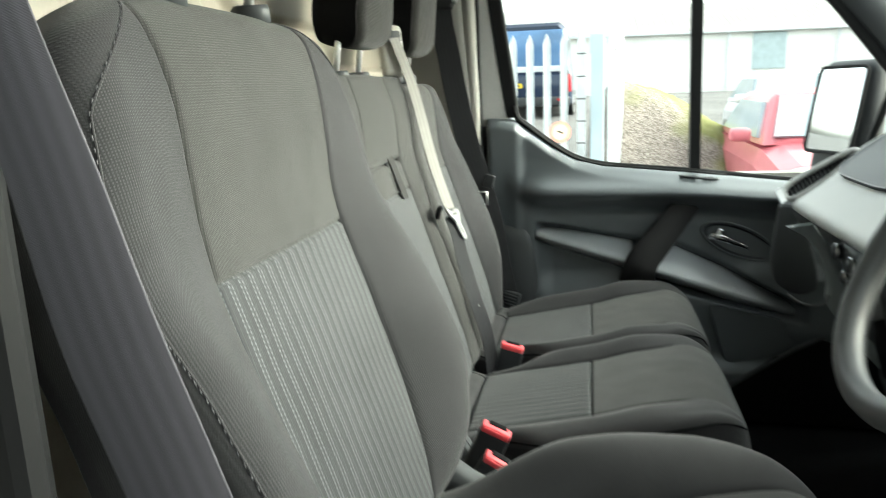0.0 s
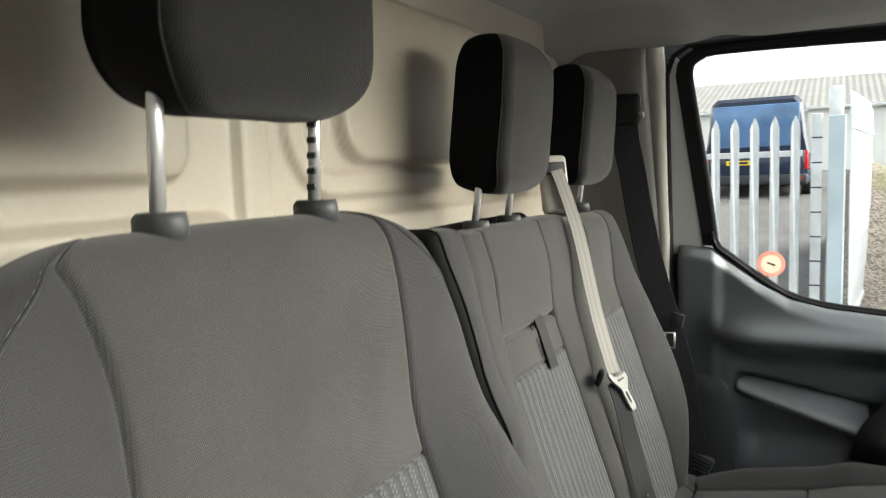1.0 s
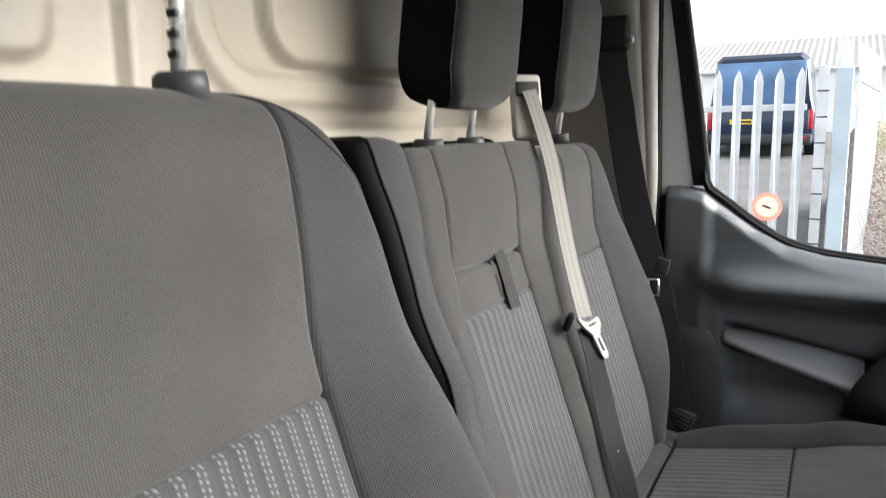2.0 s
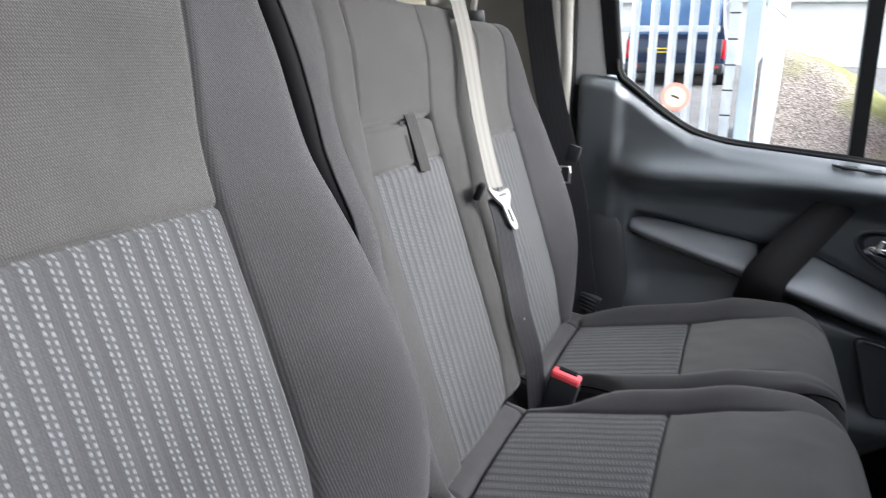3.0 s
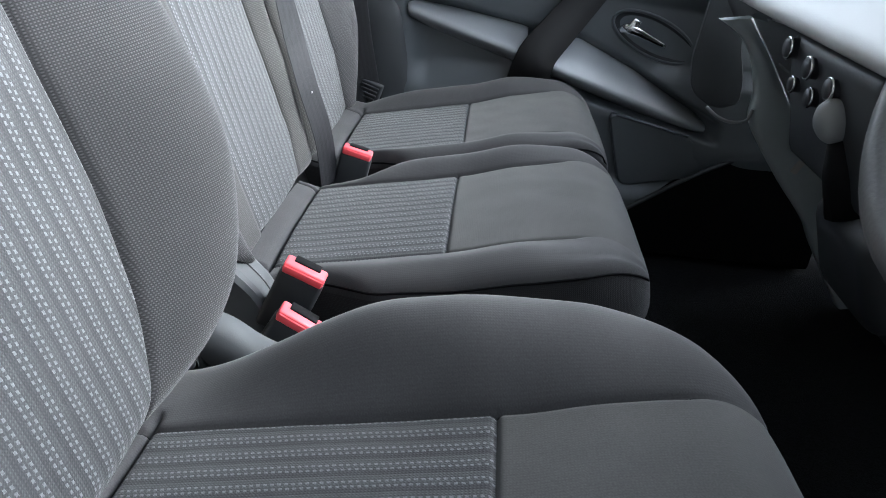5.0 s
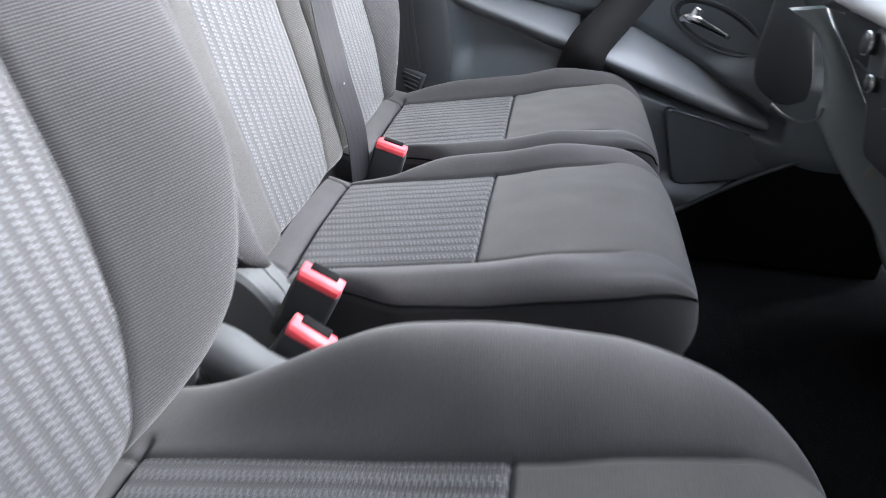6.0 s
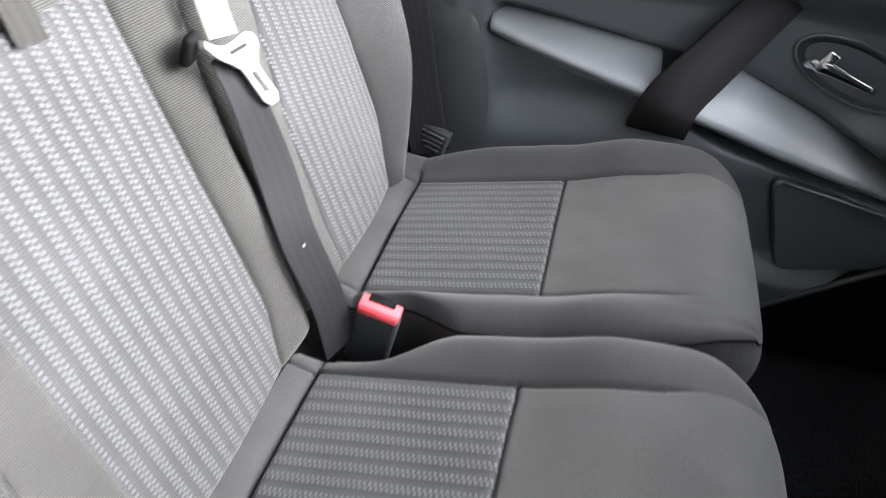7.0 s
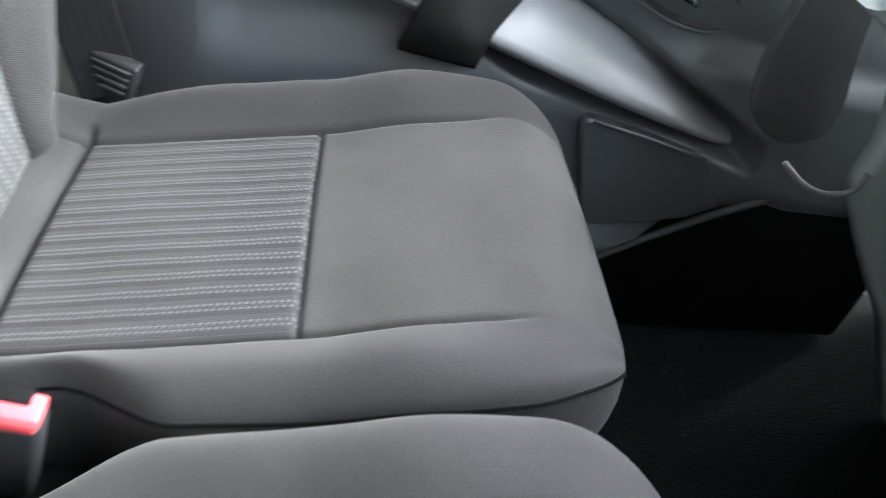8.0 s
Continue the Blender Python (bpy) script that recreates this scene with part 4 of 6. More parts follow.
def middle_backrest():
    top, low = 0.738, 0.036

    def left(h):
        return curve(h, (0.036, 0.050, 0.070, 0.10, 0.19, 0.25, 0.32, 0.50, 0.66, 0.738), (-0.206, -0.226, -0.248, -0.262, -0.246, -0.240, -0.258, -0.310, -0.318, -0.318))

    def roll(h):
        return -0.172 - 0.026 * (1 - step(h, 0.10, 0.42)) - 0.010 * step(h, 0.45, 0.66)

    def near_seam(h):
        return -0.127 + 0.017 * step(h, 0.45, 0.53)

    def far_seam(h):
        return 0.129 - 0.024 * (1 - step(h, low, 0.13))

    def columns(h):
        e = rnd(top - h, 0.035)
        return [left(h) + e, left(h) + e + 0.004 + 0.012 * step(h, 0.30, 0.62), roll(h), near_seam(h), far_seam(h), gap_line(h) - 0.004 - e]

    def front(a, h):
        l, r, k = left(h), gap_line(h) - 0.004, roll(h)
        n, f = near_seam(h), far_seam(h)
        d = 0.028 * step(h, 0.50, 0.66)
        if a < k:
            q = (a - l) / (k - l)
            d += 0.004 + 0.012 * (1 - step(h, 0.2, 0.6)) + 0.012 * math.sin(q * math.pi) - 0.05 * step(h, 0.708, 0.734)
            d += (0.048 * step(h, 0.28, 0.44) - 0.024 * step(h, 0.52, 0.68)) * (1 - step(q, 0.15, 1.0))
            d -= rnd(a - l, 0.014) + rnd(k - a, 0.016) + rnd(top - h, 0.045)
        else:
            if a > f:
                q = (a - f) / (r - f)
                d += curve(h, (0, 0.08, 0.2, 0.45, 0.65), (0.004, 0.012, 0.020, 0.016, 0.004)) * math.sin(min(q * 1.3, 1) * math.pi / 2)
            elif a < n:
                d += 0.010 * (1 - step(h, 0.45, 0.62))
            d -= rnd(r - a, 0.030) + rnd(a - k, 0.022) * step(h, 0.30, 0.42) + rnd(top - h, 0.030)
            d -= 0.075 * step(h, 0.702, 0.726)
            if n <= a <= f:
                d += 0.006 * math.sin((a - n) / (f - n) * math.pi)
                d -= 0.008 * math.exp(-(((h - 0.53) / 0.005) ** 2))
        return d - (rnd(h - low, 0.015) if a > k else rnd(h - low, 0.012)) + crumple(a, h, 7)

    n, m = "bolster/l", "bolster/r"
    w = "outer_wrap"
    names = [[w, n, "inner_roll", "insert", m], [w, n, "inner_roll", "table_flap", m], [w, n, "inner_roll", "upper_panel", m]]
    made = pad((0.006, 0, 0.37), (ACROSS, UP, OUT), columns, (8, 16, 12, 36, 20), (low, 0.464, 0.53, top), (52, 12, 32), front, 0.036, names,
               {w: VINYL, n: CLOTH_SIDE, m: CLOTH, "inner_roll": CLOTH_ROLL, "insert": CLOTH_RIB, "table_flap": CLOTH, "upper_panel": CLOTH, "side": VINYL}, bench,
               {"insert": "ribbed cloth with paired pale stitching", "table_flap": "plain cloth flap of the folding table"}, seams=(3, 4), row_seams=(1, 2))
    table, place = made["table"]
    seam_line([place(row[8][0], row[8][1], row[8][2] + 0.001) for row in table[10:-2]], 0.0022, SEAM, bench)
    return place


def outer_backrest():
    top, low = 0.700, 0.036

    def right(h):
        return curve(h, (0.05, 0.09, 0.13, 0.18, 0.25, 0.32, 0.45, 0.55, 0.70), (0.535, 0.570, 0.606, 0.645, 0.676, 0.688, 0.680, 0.664, 0.622))

    def near_seam(h):
        return 0.292 + 0.065 * step(h, 0.05, 0.70) + 0.018 * step(h, 0.20, 0.47)

    def far_seam(h):
        return 0.543 - 0.045 * (1 - step(h, low, 0.16))

    def columns(h):
        e = rnd(top - h, 0.05)
        l = gap_line(h) + 0.014
        return [l + e * 0.5, near_seam(h), far_seam(h), max(right(h) - e, 0.56 if h > 0.3 else 0.52)]

    def front(a, h):
        l, r = gap_line(h) + 0.014, right(h)
        n, f = near_seam(h), far_seam(h)
        d = 0.028 * step(h, 0.50, 0.66)
        if a > f:
            q = (a - f) / max(r - f, 0.01)
            d += curve(h, (0.05, 0.2, 0.45, 0.65), (0.030, 0.050, 0.036, 0.006)) * math.sin(min(q * 1.3, 1) * math.pi / 2)
        elif a < n:
            q = (n - a) / (n - l)
            d += curve(h, (0.05, 0.08, 0.2, 0.45, 0.65), (0.006, 0.012, 0.020, 0.012, 0.0)) * math.sin(min(q * 1.3, 1) * math.pi / 2)
        else:
            d += 0.006 * math.sin((a - n) / (f - n) * math.pi)
        d -= rnd(r - a, 0.040) + rnd(a - l, 0.030) + rnd(top - h, 0.040) + rnd(h - low, 0.015)
        return d + crumple(a, h, 9)

    n, m = "bolster/l", "bolster/r"
    names = [[n, "insert", m], [n, "upper_panel", m]]
    pad((0.006, 0, 0.37), (ACROSS, UP, OUT), columns, (18, 34, 22), (low, 0.469, top), (54, 34), front, 0.060, names,
        {n: CLOTH, m: CLOTH_SIDE, "insert": CLOTH_RIB, "upper_panel": CLOTH, "side": CLOTH_SIDE}, bench,
        {"insert": "ribbed cloth with paired pale stitching"}, seams=(1, 2), row_seams=(1,))


middle_backrest()
outer_backrest()
cushion(bench, 0.0, 0.226, 0.212, 0.140, 0.0, 0.0, 0.016, 21, True, True)
cushion(bench, 0.436, 0.214, 0.232, 0.142, 0.0, 0.0, 0.019, 33, True, False, 0.04)
headrest(bench, 0.022, (-0.206, 0, 1.098), 0.210, 0.262, 0.044, 41, post_gap=0.0685, foot_x=-0.232, lean=-0.11)
headrest(bench, 0.440, (-0.206, 0, 1.098), 0.215, 0.258, 0.044, 43, post_gap=0.0685, foot_x=-0.232, lean=-0.11)
part("seat_base", box_bm((0.44, 0.80, 0.27), (0.20, 0.215, 0.135), 0.02), BLACK, bench, "black box under the double seat")

part("backrest_shell", box_bm((0.075, 0.44, 0.50), (-0.115, -0.015, 0.545), 0.02, (0, -math.degrees(TILT), 0), 3), VINYL, bench, "black vinyl back shell")

# loop strap of the folding table
v, f, u = sweep(glide([(-0.168, 0.033, 0.892), (-0.155, 0.032, 0.880), (-0.144, 0.030, 0.852), (-0.132, 0.027, 0.820), (-0.124, 0.024, 0.800)], 5), flat_ring(0.030, 0.0024), up=(0.94, -0.08, 0.33))
piece("pull_strap", v, f, BELT_STRAP, bench, "short dark webbing pull strap", u, smooth=False)
# black sliver drawn as the shadow under the flap fold
part("strap_shadow", box_bm((0.004, 0.012, 0.058), (-0.1485, 0.006, 0.846), 0.0015, (0, -18.5, 0)), RUBBER, bench, "dark sliver painted as the shadow gap beside the strap")
part("hinge_bracket", box_bm((0.022, 0.014, 0.024), (-0.043, 0.622, 0.398), 0.004, (0, -20, 0), 3), MID_GREY, bench, "small grey hinge bracket")

# recliner cover beside the middle cushion
prof = glide([(-0.066, 0.290), (-0.052, 0.385), (-0.032, 0.428), (-0.006, 0.440), (0.022, 0.422), (0.050, 0.380), (0.066, 0.290)], 5)
verts, faces = [], []
for y, scale in ((-0.250, 0.93), (-0.245, 0.985), (-0.236, 1.0), (-0.196, 1.0), (-0.188, 0.97)):
    verts += [(x * scale - 0.010, y, 0.280 + (z - 0.29) * scale) for x, z in prof]
n = len(prof)
for i in range(4):
    for k in range(n - 1):
        faces.append((i * n + k, i * n + k + 1, (i + 1) * n + k + 1, (i + 1) * n + k))
faces += [tuple(range(n)), tuple(reversed(range(4 * n, 5 * n)))]
part("recliner_base", box_bm((0.15, 0.055, 0.12), (0.0, -0.225, 0.222), 0.012, segments=3), RUBBER, bench, "black recliner housing")
cover_ob = piece("recliner_cover", verts, faces, RECLINER, bench, "grey plastic recliner cover", smooth=False)
v, f, u = sweep([(x - 0.010, -0.214, z - 0.0095) for x, z in prof[8:]], ring_of(0.0014, 6), up=(0, 1, 0))
piece("joint_line", v, f, BLACK, cover_ob, "dark joint line")

# belt guide on the shoulder of the backrest, between the headrests
guide = part("belt_guide", box_bm((0.028, 0.056, 0.118), (-0.206, 0.268, 1.105), 0.010, (0, -14, -50), 3), PALE_GREY, bench, "pale grey plastic belt guide")
part("slot", box_bm((0.008, 0.042, 0.026), (-0.2016, 0.2627, 1.1376), 0.003, (0, -14, -50), 3), BLACK, guide, "dark belt slot")


# ---- belts and buckles ----
def belt(name, points, width, material, parent, label, facing, n=10):
    v, f, u = sweep(glide(points, n), flat_ring(width, 0.0016), up=facing)
    return piece(name, v, f, material, parent, label, u, smooth=False)


middle_belt = thing("middle_seat_belt", "pale and charcoal seat belt hanging over the middle backrest", "seat belt", at=(-0.05, 0.22, 0.4))
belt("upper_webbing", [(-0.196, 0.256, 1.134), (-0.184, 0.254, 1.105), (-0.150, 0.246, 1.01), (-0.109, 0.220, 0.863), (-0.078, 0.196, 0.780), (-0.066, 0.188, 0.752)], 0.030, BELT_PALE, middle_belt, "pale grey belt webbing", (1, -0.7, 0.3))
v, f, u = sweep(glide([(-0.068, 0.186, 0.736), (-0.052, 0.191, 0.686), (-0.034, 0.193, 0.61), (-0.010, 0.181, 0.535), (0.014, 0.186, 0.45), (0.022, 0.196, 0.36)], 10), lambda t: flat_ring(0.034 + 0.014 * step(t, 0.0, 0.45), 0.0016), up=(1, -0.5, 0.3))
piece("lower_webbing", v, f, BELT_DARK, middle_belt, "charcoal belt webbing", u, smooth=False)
part("stop_clip", box_bm((0.012, 0.028, 0.030), (-0.086, 0.161, 0.748), 0.006, (0, 20, 10), 3), VINYL, middle_belt, "black plastic belt clip")
TONGUE_STEEL = painted("bright_latch_steel", (0.42, 0.42, 0.41), 0.35, 0.0, 0.05, metal=0.5)
TONGUE_WHITE = painted("pale_tongue_coating", (0.25, 0.245, 0.235), 0.4)


def tongue_point(y, z, out=0.0):
    """A place on the plane of the belt tongue, which lies along the backrest."""
    return (-0.0455 - 0.335 * (z - 0.685) + 0.15 * (y - 0.2055) + out, y, z)


def plate(name, rim, out, thick, material, parent, label):
    """A small flat plate on the plane of the tongue."""
    n = len(rim)
    verts = [tongue_point(y, z, out) for y, z in rim] + [tongue_point(y, z, out + thick) for y, z in rim]
    faces = [tuple(range(n)), tuple(reversed(range(n, 2 * n)))] + [(k, (k + 1) % n, n + (k + 1) % n, n + k) for k in range(n)]
    return piece(name, verts, faces, material, parent, label, smooth=False)


tongue = plate("tongue", glide([(0.157, 0.759), (0.170, 0.750), (0.186, 0.745), (0.204, 0.746), (0.219, 0.747), (0.223, 0.735), (0.216, 0.727), (0.209, 0.719), (0.187, 0.722), (0.178, 0.730), (0.166, 0.739), (0.155, 0.753)], 3), 0.004, 0.006, TONGUE_WHITE, middle_belt, "pale belt tongue")
plate("belt_slot", [(0.180, 0.741), (0.206, 0.741), (0.206, 0.738), (0.180, 0.738)], 0.0085, 0.002, RUBBER, tongue, "dark slot for the webbing")
TIP = [(-0.011, 0.0), (0.011, 0.0), (0.0115, -0.038), (0.006, -0.046), (-0.006, -0.046), (-0.0115, -0.038)]
HOLE = [(-0.004, -0.010), (0.004, -0.010), (0.004, -0.031), (0.0035, -0.033), (-0.0035, -0.033), (-0.004, -0.031)]
verts = []
for ring, out in ((TIP, 0.006), (HOLE, 0.006), (HOLE, 0.0085), (TIP, 0.0085)):
    verts += [tongue_point(0.1985 + p - 0.30 * q, 0.724 + q, out) for p, q in ring]
faces = [(r * 6 + k, r * 6 + (k + 1) % 6, (r + 1) % 4 * 6 + (k + 1) % 6, (r + 1) % 4 * 6 + k) for r in range(4) for k in range(6)]
piece("loop", verts, faces, TONGUE_STEEL, tongue, "flat steel latch loop", smooth=False)
part("rivet", box_bm((0.002, 0.005, 0.003), (-0.003, 0.178, 0.528), 0.001), MID_GREY, middle_belt, "small pale belt button")

side_belt = thing("passenger_seat_belt", "black seat belt from the pillar beside the outer seat", "seat belt", at=(-0.1, 0.72, 0.4))
belt("webbing", [(-0.185, 0.736, 1.265), (-0.177, 0.733, 1.195), (-0.160, 0.730, 1.11), (-0.145, 0.728, 1.02), (-0.113, 0.725, 0.87), (-0.070, 0.718, 0.73), (-0.040, 0.705, 0.62), (-0.018, 0.690, 0.50), (0.010, 0.675, 0.375)], 0.066, BELT_BLACK, side_belt, "black belt webbing", (0.3, -1, 0.1))
part("anchor_ring", box_bm((0.085, 0.030, 0.080), (-0.185, 0.738, 1.278), 0.028, (0, 0, 10), 5), RUBBER, side_belt, "black belt anchor on the pillar")
part("bolt_cap", box_bm((0.016, 0.012, 0.016), (-0.140, 0.735, 1.262), 0.005), MID_GREY, side_belt)
part("tongue", box_bm((0.030, 0.008, 0.040), (-0.048, 0.708, 0.748), 0.004, (0, 15, 0)), BLACK, side_belt, "black belt tongue")
v, f, u = sweep([(-0.066 + 0.011 * p, 0.706 + 0.002 * p, 0.698 + 0.019 * q) for p, q in ((-1, -1), (1, -1), (1, 1), (-1, 1))], ring_of(0.003, 6), closed=True, up=(0, 1, 0))
piece("loop", v, f, SATIN, side_belt, "small steel latch loop")
bm = box_bm((0.054, 0.020, 0.066), (0, 0, 0), 0.004)
for vert in bm.verts:
    vert.co.x *= 0.78 + 0.22 * (vert.co.z + 0.033) / 0.066
bmesh.ops.transform(bm, matrix=pose(0.012, 0.684, 0.388, 0, 14, -12), verts=bm.verts)
anchor = part("lower_anchor", bm, BLACK, side_belt, "dark lower belt anchor")
for k in range(4):
    part("ridge", box_bm((0.044 - 0.002 * k, 0.004, 0.004), (0.014 - 0.0025 * k, 0.6725, 0.412 - 0.009 * k), 0.0015, (0, 14, -12)), DARK_GREY, anchor)
part("anchor_bolt", box_bm((0.016, 0.008, 0.014), (0.036, 0.668, 0.360), 0.003), SATIN, side_belt)

driver_belt = thing("driver_seat_belt", "purple-grey seat belt hanging at the driver door", "seat belt", at=(-0.05, -0.97, 0.1))
v, f, u = sweep(glide([(-0.195, -1.030, 1.42), (-0.135, -1.026, 1.20), (-0.097, -1.025, 1.07), (-0.071, -1.025, 0.975), (-0.046, -1.025, 0.870), (-0.012, -1.025, 0.765), (0.055, -1.025, 0.55), (0.10, -1.02, 0.30), (0.12, -1.015, 0.06)], 8), lambda t: flat_ring(0.051 + 0.016 * step(t, 0.25, 0.55), 0.0016), up=(0.15, -1, 0))
piece("webbing", v, f, BELT_SATIN, driver_belt, "purple-grey satin belt webbing", u)
part("anchor_ring", box_bm((0.070, 0.030, 0.060), (-0.195, -1.035, 1.425), 0.014, (0, 0, 0), 3), BLACK, driver_belt, "black belt anchor")


def buckle(name, top, lean, turn, label):
    """Black buckle stalk with a red release button. top: the middle of its button end."""
    ob = thing(name, label, "buckle", group="belt buckles", at=top)
    m = pose(*top, 0, lean, turn)

    def local(bm):
        bmesh.ops.transform(bm, matrix=m, verts=bm.verts)
        return bm

    part("body", local(box_bm((0.056, 0.026, 0.090), (0, 0, -0.053), 0.006, segments=3)), BLACK, ob, "black buckle body")
    bm = box_bm((0.053, 0.0235, 0.012), (0, -0.0008, -0.003), 0.003, segments=3)
    button = part("button", local(bm), RED, ob, "bright red release button")
    part("slot", local(box_bm((0.034, 0.014, 0.005), (0.0, 0.0062, 0.0026), 0.0015)), VINYL, button, "dark tongue slot")
    part("front_lip", local(box_bm((0.050, 0.003, 0.010), (0, -0.0122, -0.005), 0.0014)), RED, button)
    part("stalk", local(box_bm((0.034, 0.014, 0.14), (0, 0, -0.16), 0.004)), BLACK, ob)
    return ob


buckle("belt_buckle", (0.089, -0.240, 0.432), 24, 0, "black belt buckle with red button beside the middle cushion")
buckle("belt_buckle", (0.104, -0.322, 0.416), 30, 0, "black belt buckle with red button beside the driver seat")
buckle("belt_buckle", (0.068, 0.222, 0.418), 14, 0, "black belt buckle with red button between the passenger cushions")


# ---- dashboard and wheel ----
DASH_GREY = moulded("dash_plastic", (0.38, 0.382, 0.375), 0.45)
EDGE_GREY = moulded("edge_plastic", (0.38, 0.42, 0.43), 0.5)
dash = thing("dashboard", "grey moulded dashboard under the windscreen", "dashboard", at=(1.0, -0.1, 0.4))
section = glide([(1.40, 0.91), (1.15, 0.915), (1.02, 0.898), (0.93, 0.850), (0.84, 0.788), (0.768, 0.736), (0.738, 0.712), (0.740, 0.690), (0.785, 0.676)], 5) + [(0.826, 0.664), (0.842, 0.616), (0.880, 0.566), (0.955, 0.464), (1.012, 0.40), (1.057, 0.327), (1.107, 0.237), (1.147, 0.15), (1.21, 0.05), (1.40, 0.03)]
verts, faces = [], []
ys = np.linspace(-0.97, 0.625, 60)
for y0 in ys:
    for x, z in section:
        end = 0.525 + 0.10 * step(x, 0.79, 0.93)
        y = -0.97 + (y0 + 0.97) * ((end + 0.97) / 1.595 if z > 0.63 else 0.96)
        bow = 0.012 * step(abs(y + 0.1), 0.45, 0.85) if z > 0.3 else 0.0
        verts.append((x + bow - 0.03 * step(-y, 0.25, 0.45) * (z > 0.6), y, z))
w = len(section)
faces = [(j * w + i, j * w + i + 1, (j + 1) * w + i + 1, (j + 1) * w + i) for j in range(len(ys) - 1) for i in range(w - 1)]
faces += [tuple(range(w)), tuple(reversed(range((len(ys) - 1) * w, len(ys) * w)))]
piece("body", verts, faces, DASH_GREY, dash, "grey grained dashboard moulding", smooth=True)

# end vent next to the door
VA, VB, VN = Vector((0.832, 0, 0.555)), Vector((0.10, -0.86, -0.50)), Vector((-0.55, -0.42, 0.72))
VC = Vector((0.838, 0.657, 0.764))
vent = part("air_vent", box_bm((0.205, 0.085, 0.072), (0.858, 0.668, 0.706), 0.016, (0, -34, 0), 3), DARK_GREY, dash, "slatted corner air vent")


def vent_ring(scale, sink):
    out = []
    for k in range(40):
        a = 2 * math.pi * k / 40
        p, q = math.copysign(abs(math.cos(a)) ** 0.6, math.cos(a)), math.copysign(abs(math.sin(a)) ** 0.6, math.sin(a))
        out.append(VC + VA * (0.102 - 0.036 + 0.036 * scale) * p + VB * 0.036 * (1 - 0.2 * (p + 1)) * scale * q - VN * sink)
    return out


v, f, u = sweep(vent_ring(1.0, 0.0), ring_of(0.0075, 8), closed=True, up=VN)
piece("bezel", v, f, DASH_GREY, vent, "rounded grey vent bezel")
hole = vent_ring(0.85, 0.004) + vent_ring(0.8, 0.016)
piece("recess", hole, [(k, (k + 1) % 40, 40 + (k + 1) % 40, 40 + k) for k in range(40)] + [tuple(range(40, 80))], RUBBER, vent, "dark vent recess", smooth=False)
for k in range(17):
    c = VC + VA * (-0.084 + 0.0105 * k) - VN * 0.010
    reach = VB * 0.029 * (1 - 0.024 * k)
    v, f, u = sweep([c - reach, c, c + reach], [(-0.0012, -0.006), (0.0012, -0.006), (0.0012, 0.004), (-0.0012, 0.004)], up=VN)
    piece("slat", v, f, DARK_GREY, vent, uvs=u, smooth=False)
c = VC - VA * 0.110 + VN * 0.002
v, f, u = sweep([c - VB * 0.028, c, c + VB * 0.028], [(-0.008, -0.005), (0.008, -0.005), (0.008, 0.003), (-0.008, 0.005)], up=VN)
piece("lip", v, f, SATIN, vent, "silver lower lip of the vent", u, smooth=False)
part("slot_line", box_bm((0.014, 0.20, 0.010), (0.757, 0.160, 0.700), 0.004, (0, 10, 0)), BLACK, dash, "dark slot along the dashboard")
part("tab", box_bm((0.016, 0.006, 0.030), (0.968, 0.538, 0.352), 0.002, (0, 25, 0)), PALE_GREY, dash, "small pale clip on the edge strip")
# glovebox lid and edge strip
part("glovebox_lid", box_bm((0.02, 0.33, 0.15), (0.896, 0.325, 0.522), 0.010, (0, -36, 0), 3), DARK_GREY, dash, "charcoal glovebox lid")
pairs = glide([(0.740, 0.640, 0.800, 0.650, 0.545), (0.788, 0.611, 0.822, 0.616, 0.54), (0.822, 0.564, 0.860, 0.566, 0.54), (0.843, 0.500, 0.912, 0.492, 0.54), (0.846, 0.445, 0.940, 0.458, 0.54), (0.880, 0.391, 0.991, 0.400, 0.54), (0.948, 0.306, 1.036, 0.327, 0.54), (1.02, 0.225, 1.087, 0.237, 0.54), (1.06, 0.160, 1.125, 0.150, 0.54), (1.163, 0.011, 1.20, 0.02, 0.54)], 5)
verts, faces = [], []
for lx, lz, rx, rz, py in pairs:
    verts += [(lx, py + 0.03, lz), (lx, py + 0.006, lz), (lx + 0.12 * (rx - lx), py, lz + 0.12 * (rz - lz)), (rx - 0.12 * (rx - lx), py, rz - 0.12 * (rz - lz)), (rx, py + 0.006, rz), (rx, py + 0.03, rz)]
for i in range(len(pairs) - 1):
    for k in range(6):
        a, b = 6 * i + k, 6 * i + (k + 1) % 6
        faces.append((a, b, b + 6, a + 6))
piece("edge_strip", verts, faces, EDGE_GREY, dash, "slate grey edge strip beside the door")
v, f, u = sweep(glide([(0.752, 0.556, 0.462), (0.776, 0.544, 0.446), (0.806, 0.540, 0.438), (0.836, 0.540, 0.445), (0.844, 0.542, 0.468)], 6), ring_of(0.0035, 8), up=(0, 1, 0))
piece("pocket_rim", v, f, MID_GREY, dash, "rounded rim of the side pocket")
# dark plate added for the shade in the hollow under the dash
v, f = rounded_plate([(0.735, 0.690), (0.800, 0.680), (0.822, 0.566), (0.842, 0.503), (0.844, 0.455), (0.806, 0.440), (0.776, 0.446), (0.745, 0.466), (0.731, 0.486), (0.722, 0.545)], 0.630, 0.645, 0.014)
piece("pocket_shade", v, f, DARK_GREY, dash, "dark plate standing in for the shade inside the side pocket", smooth=False)
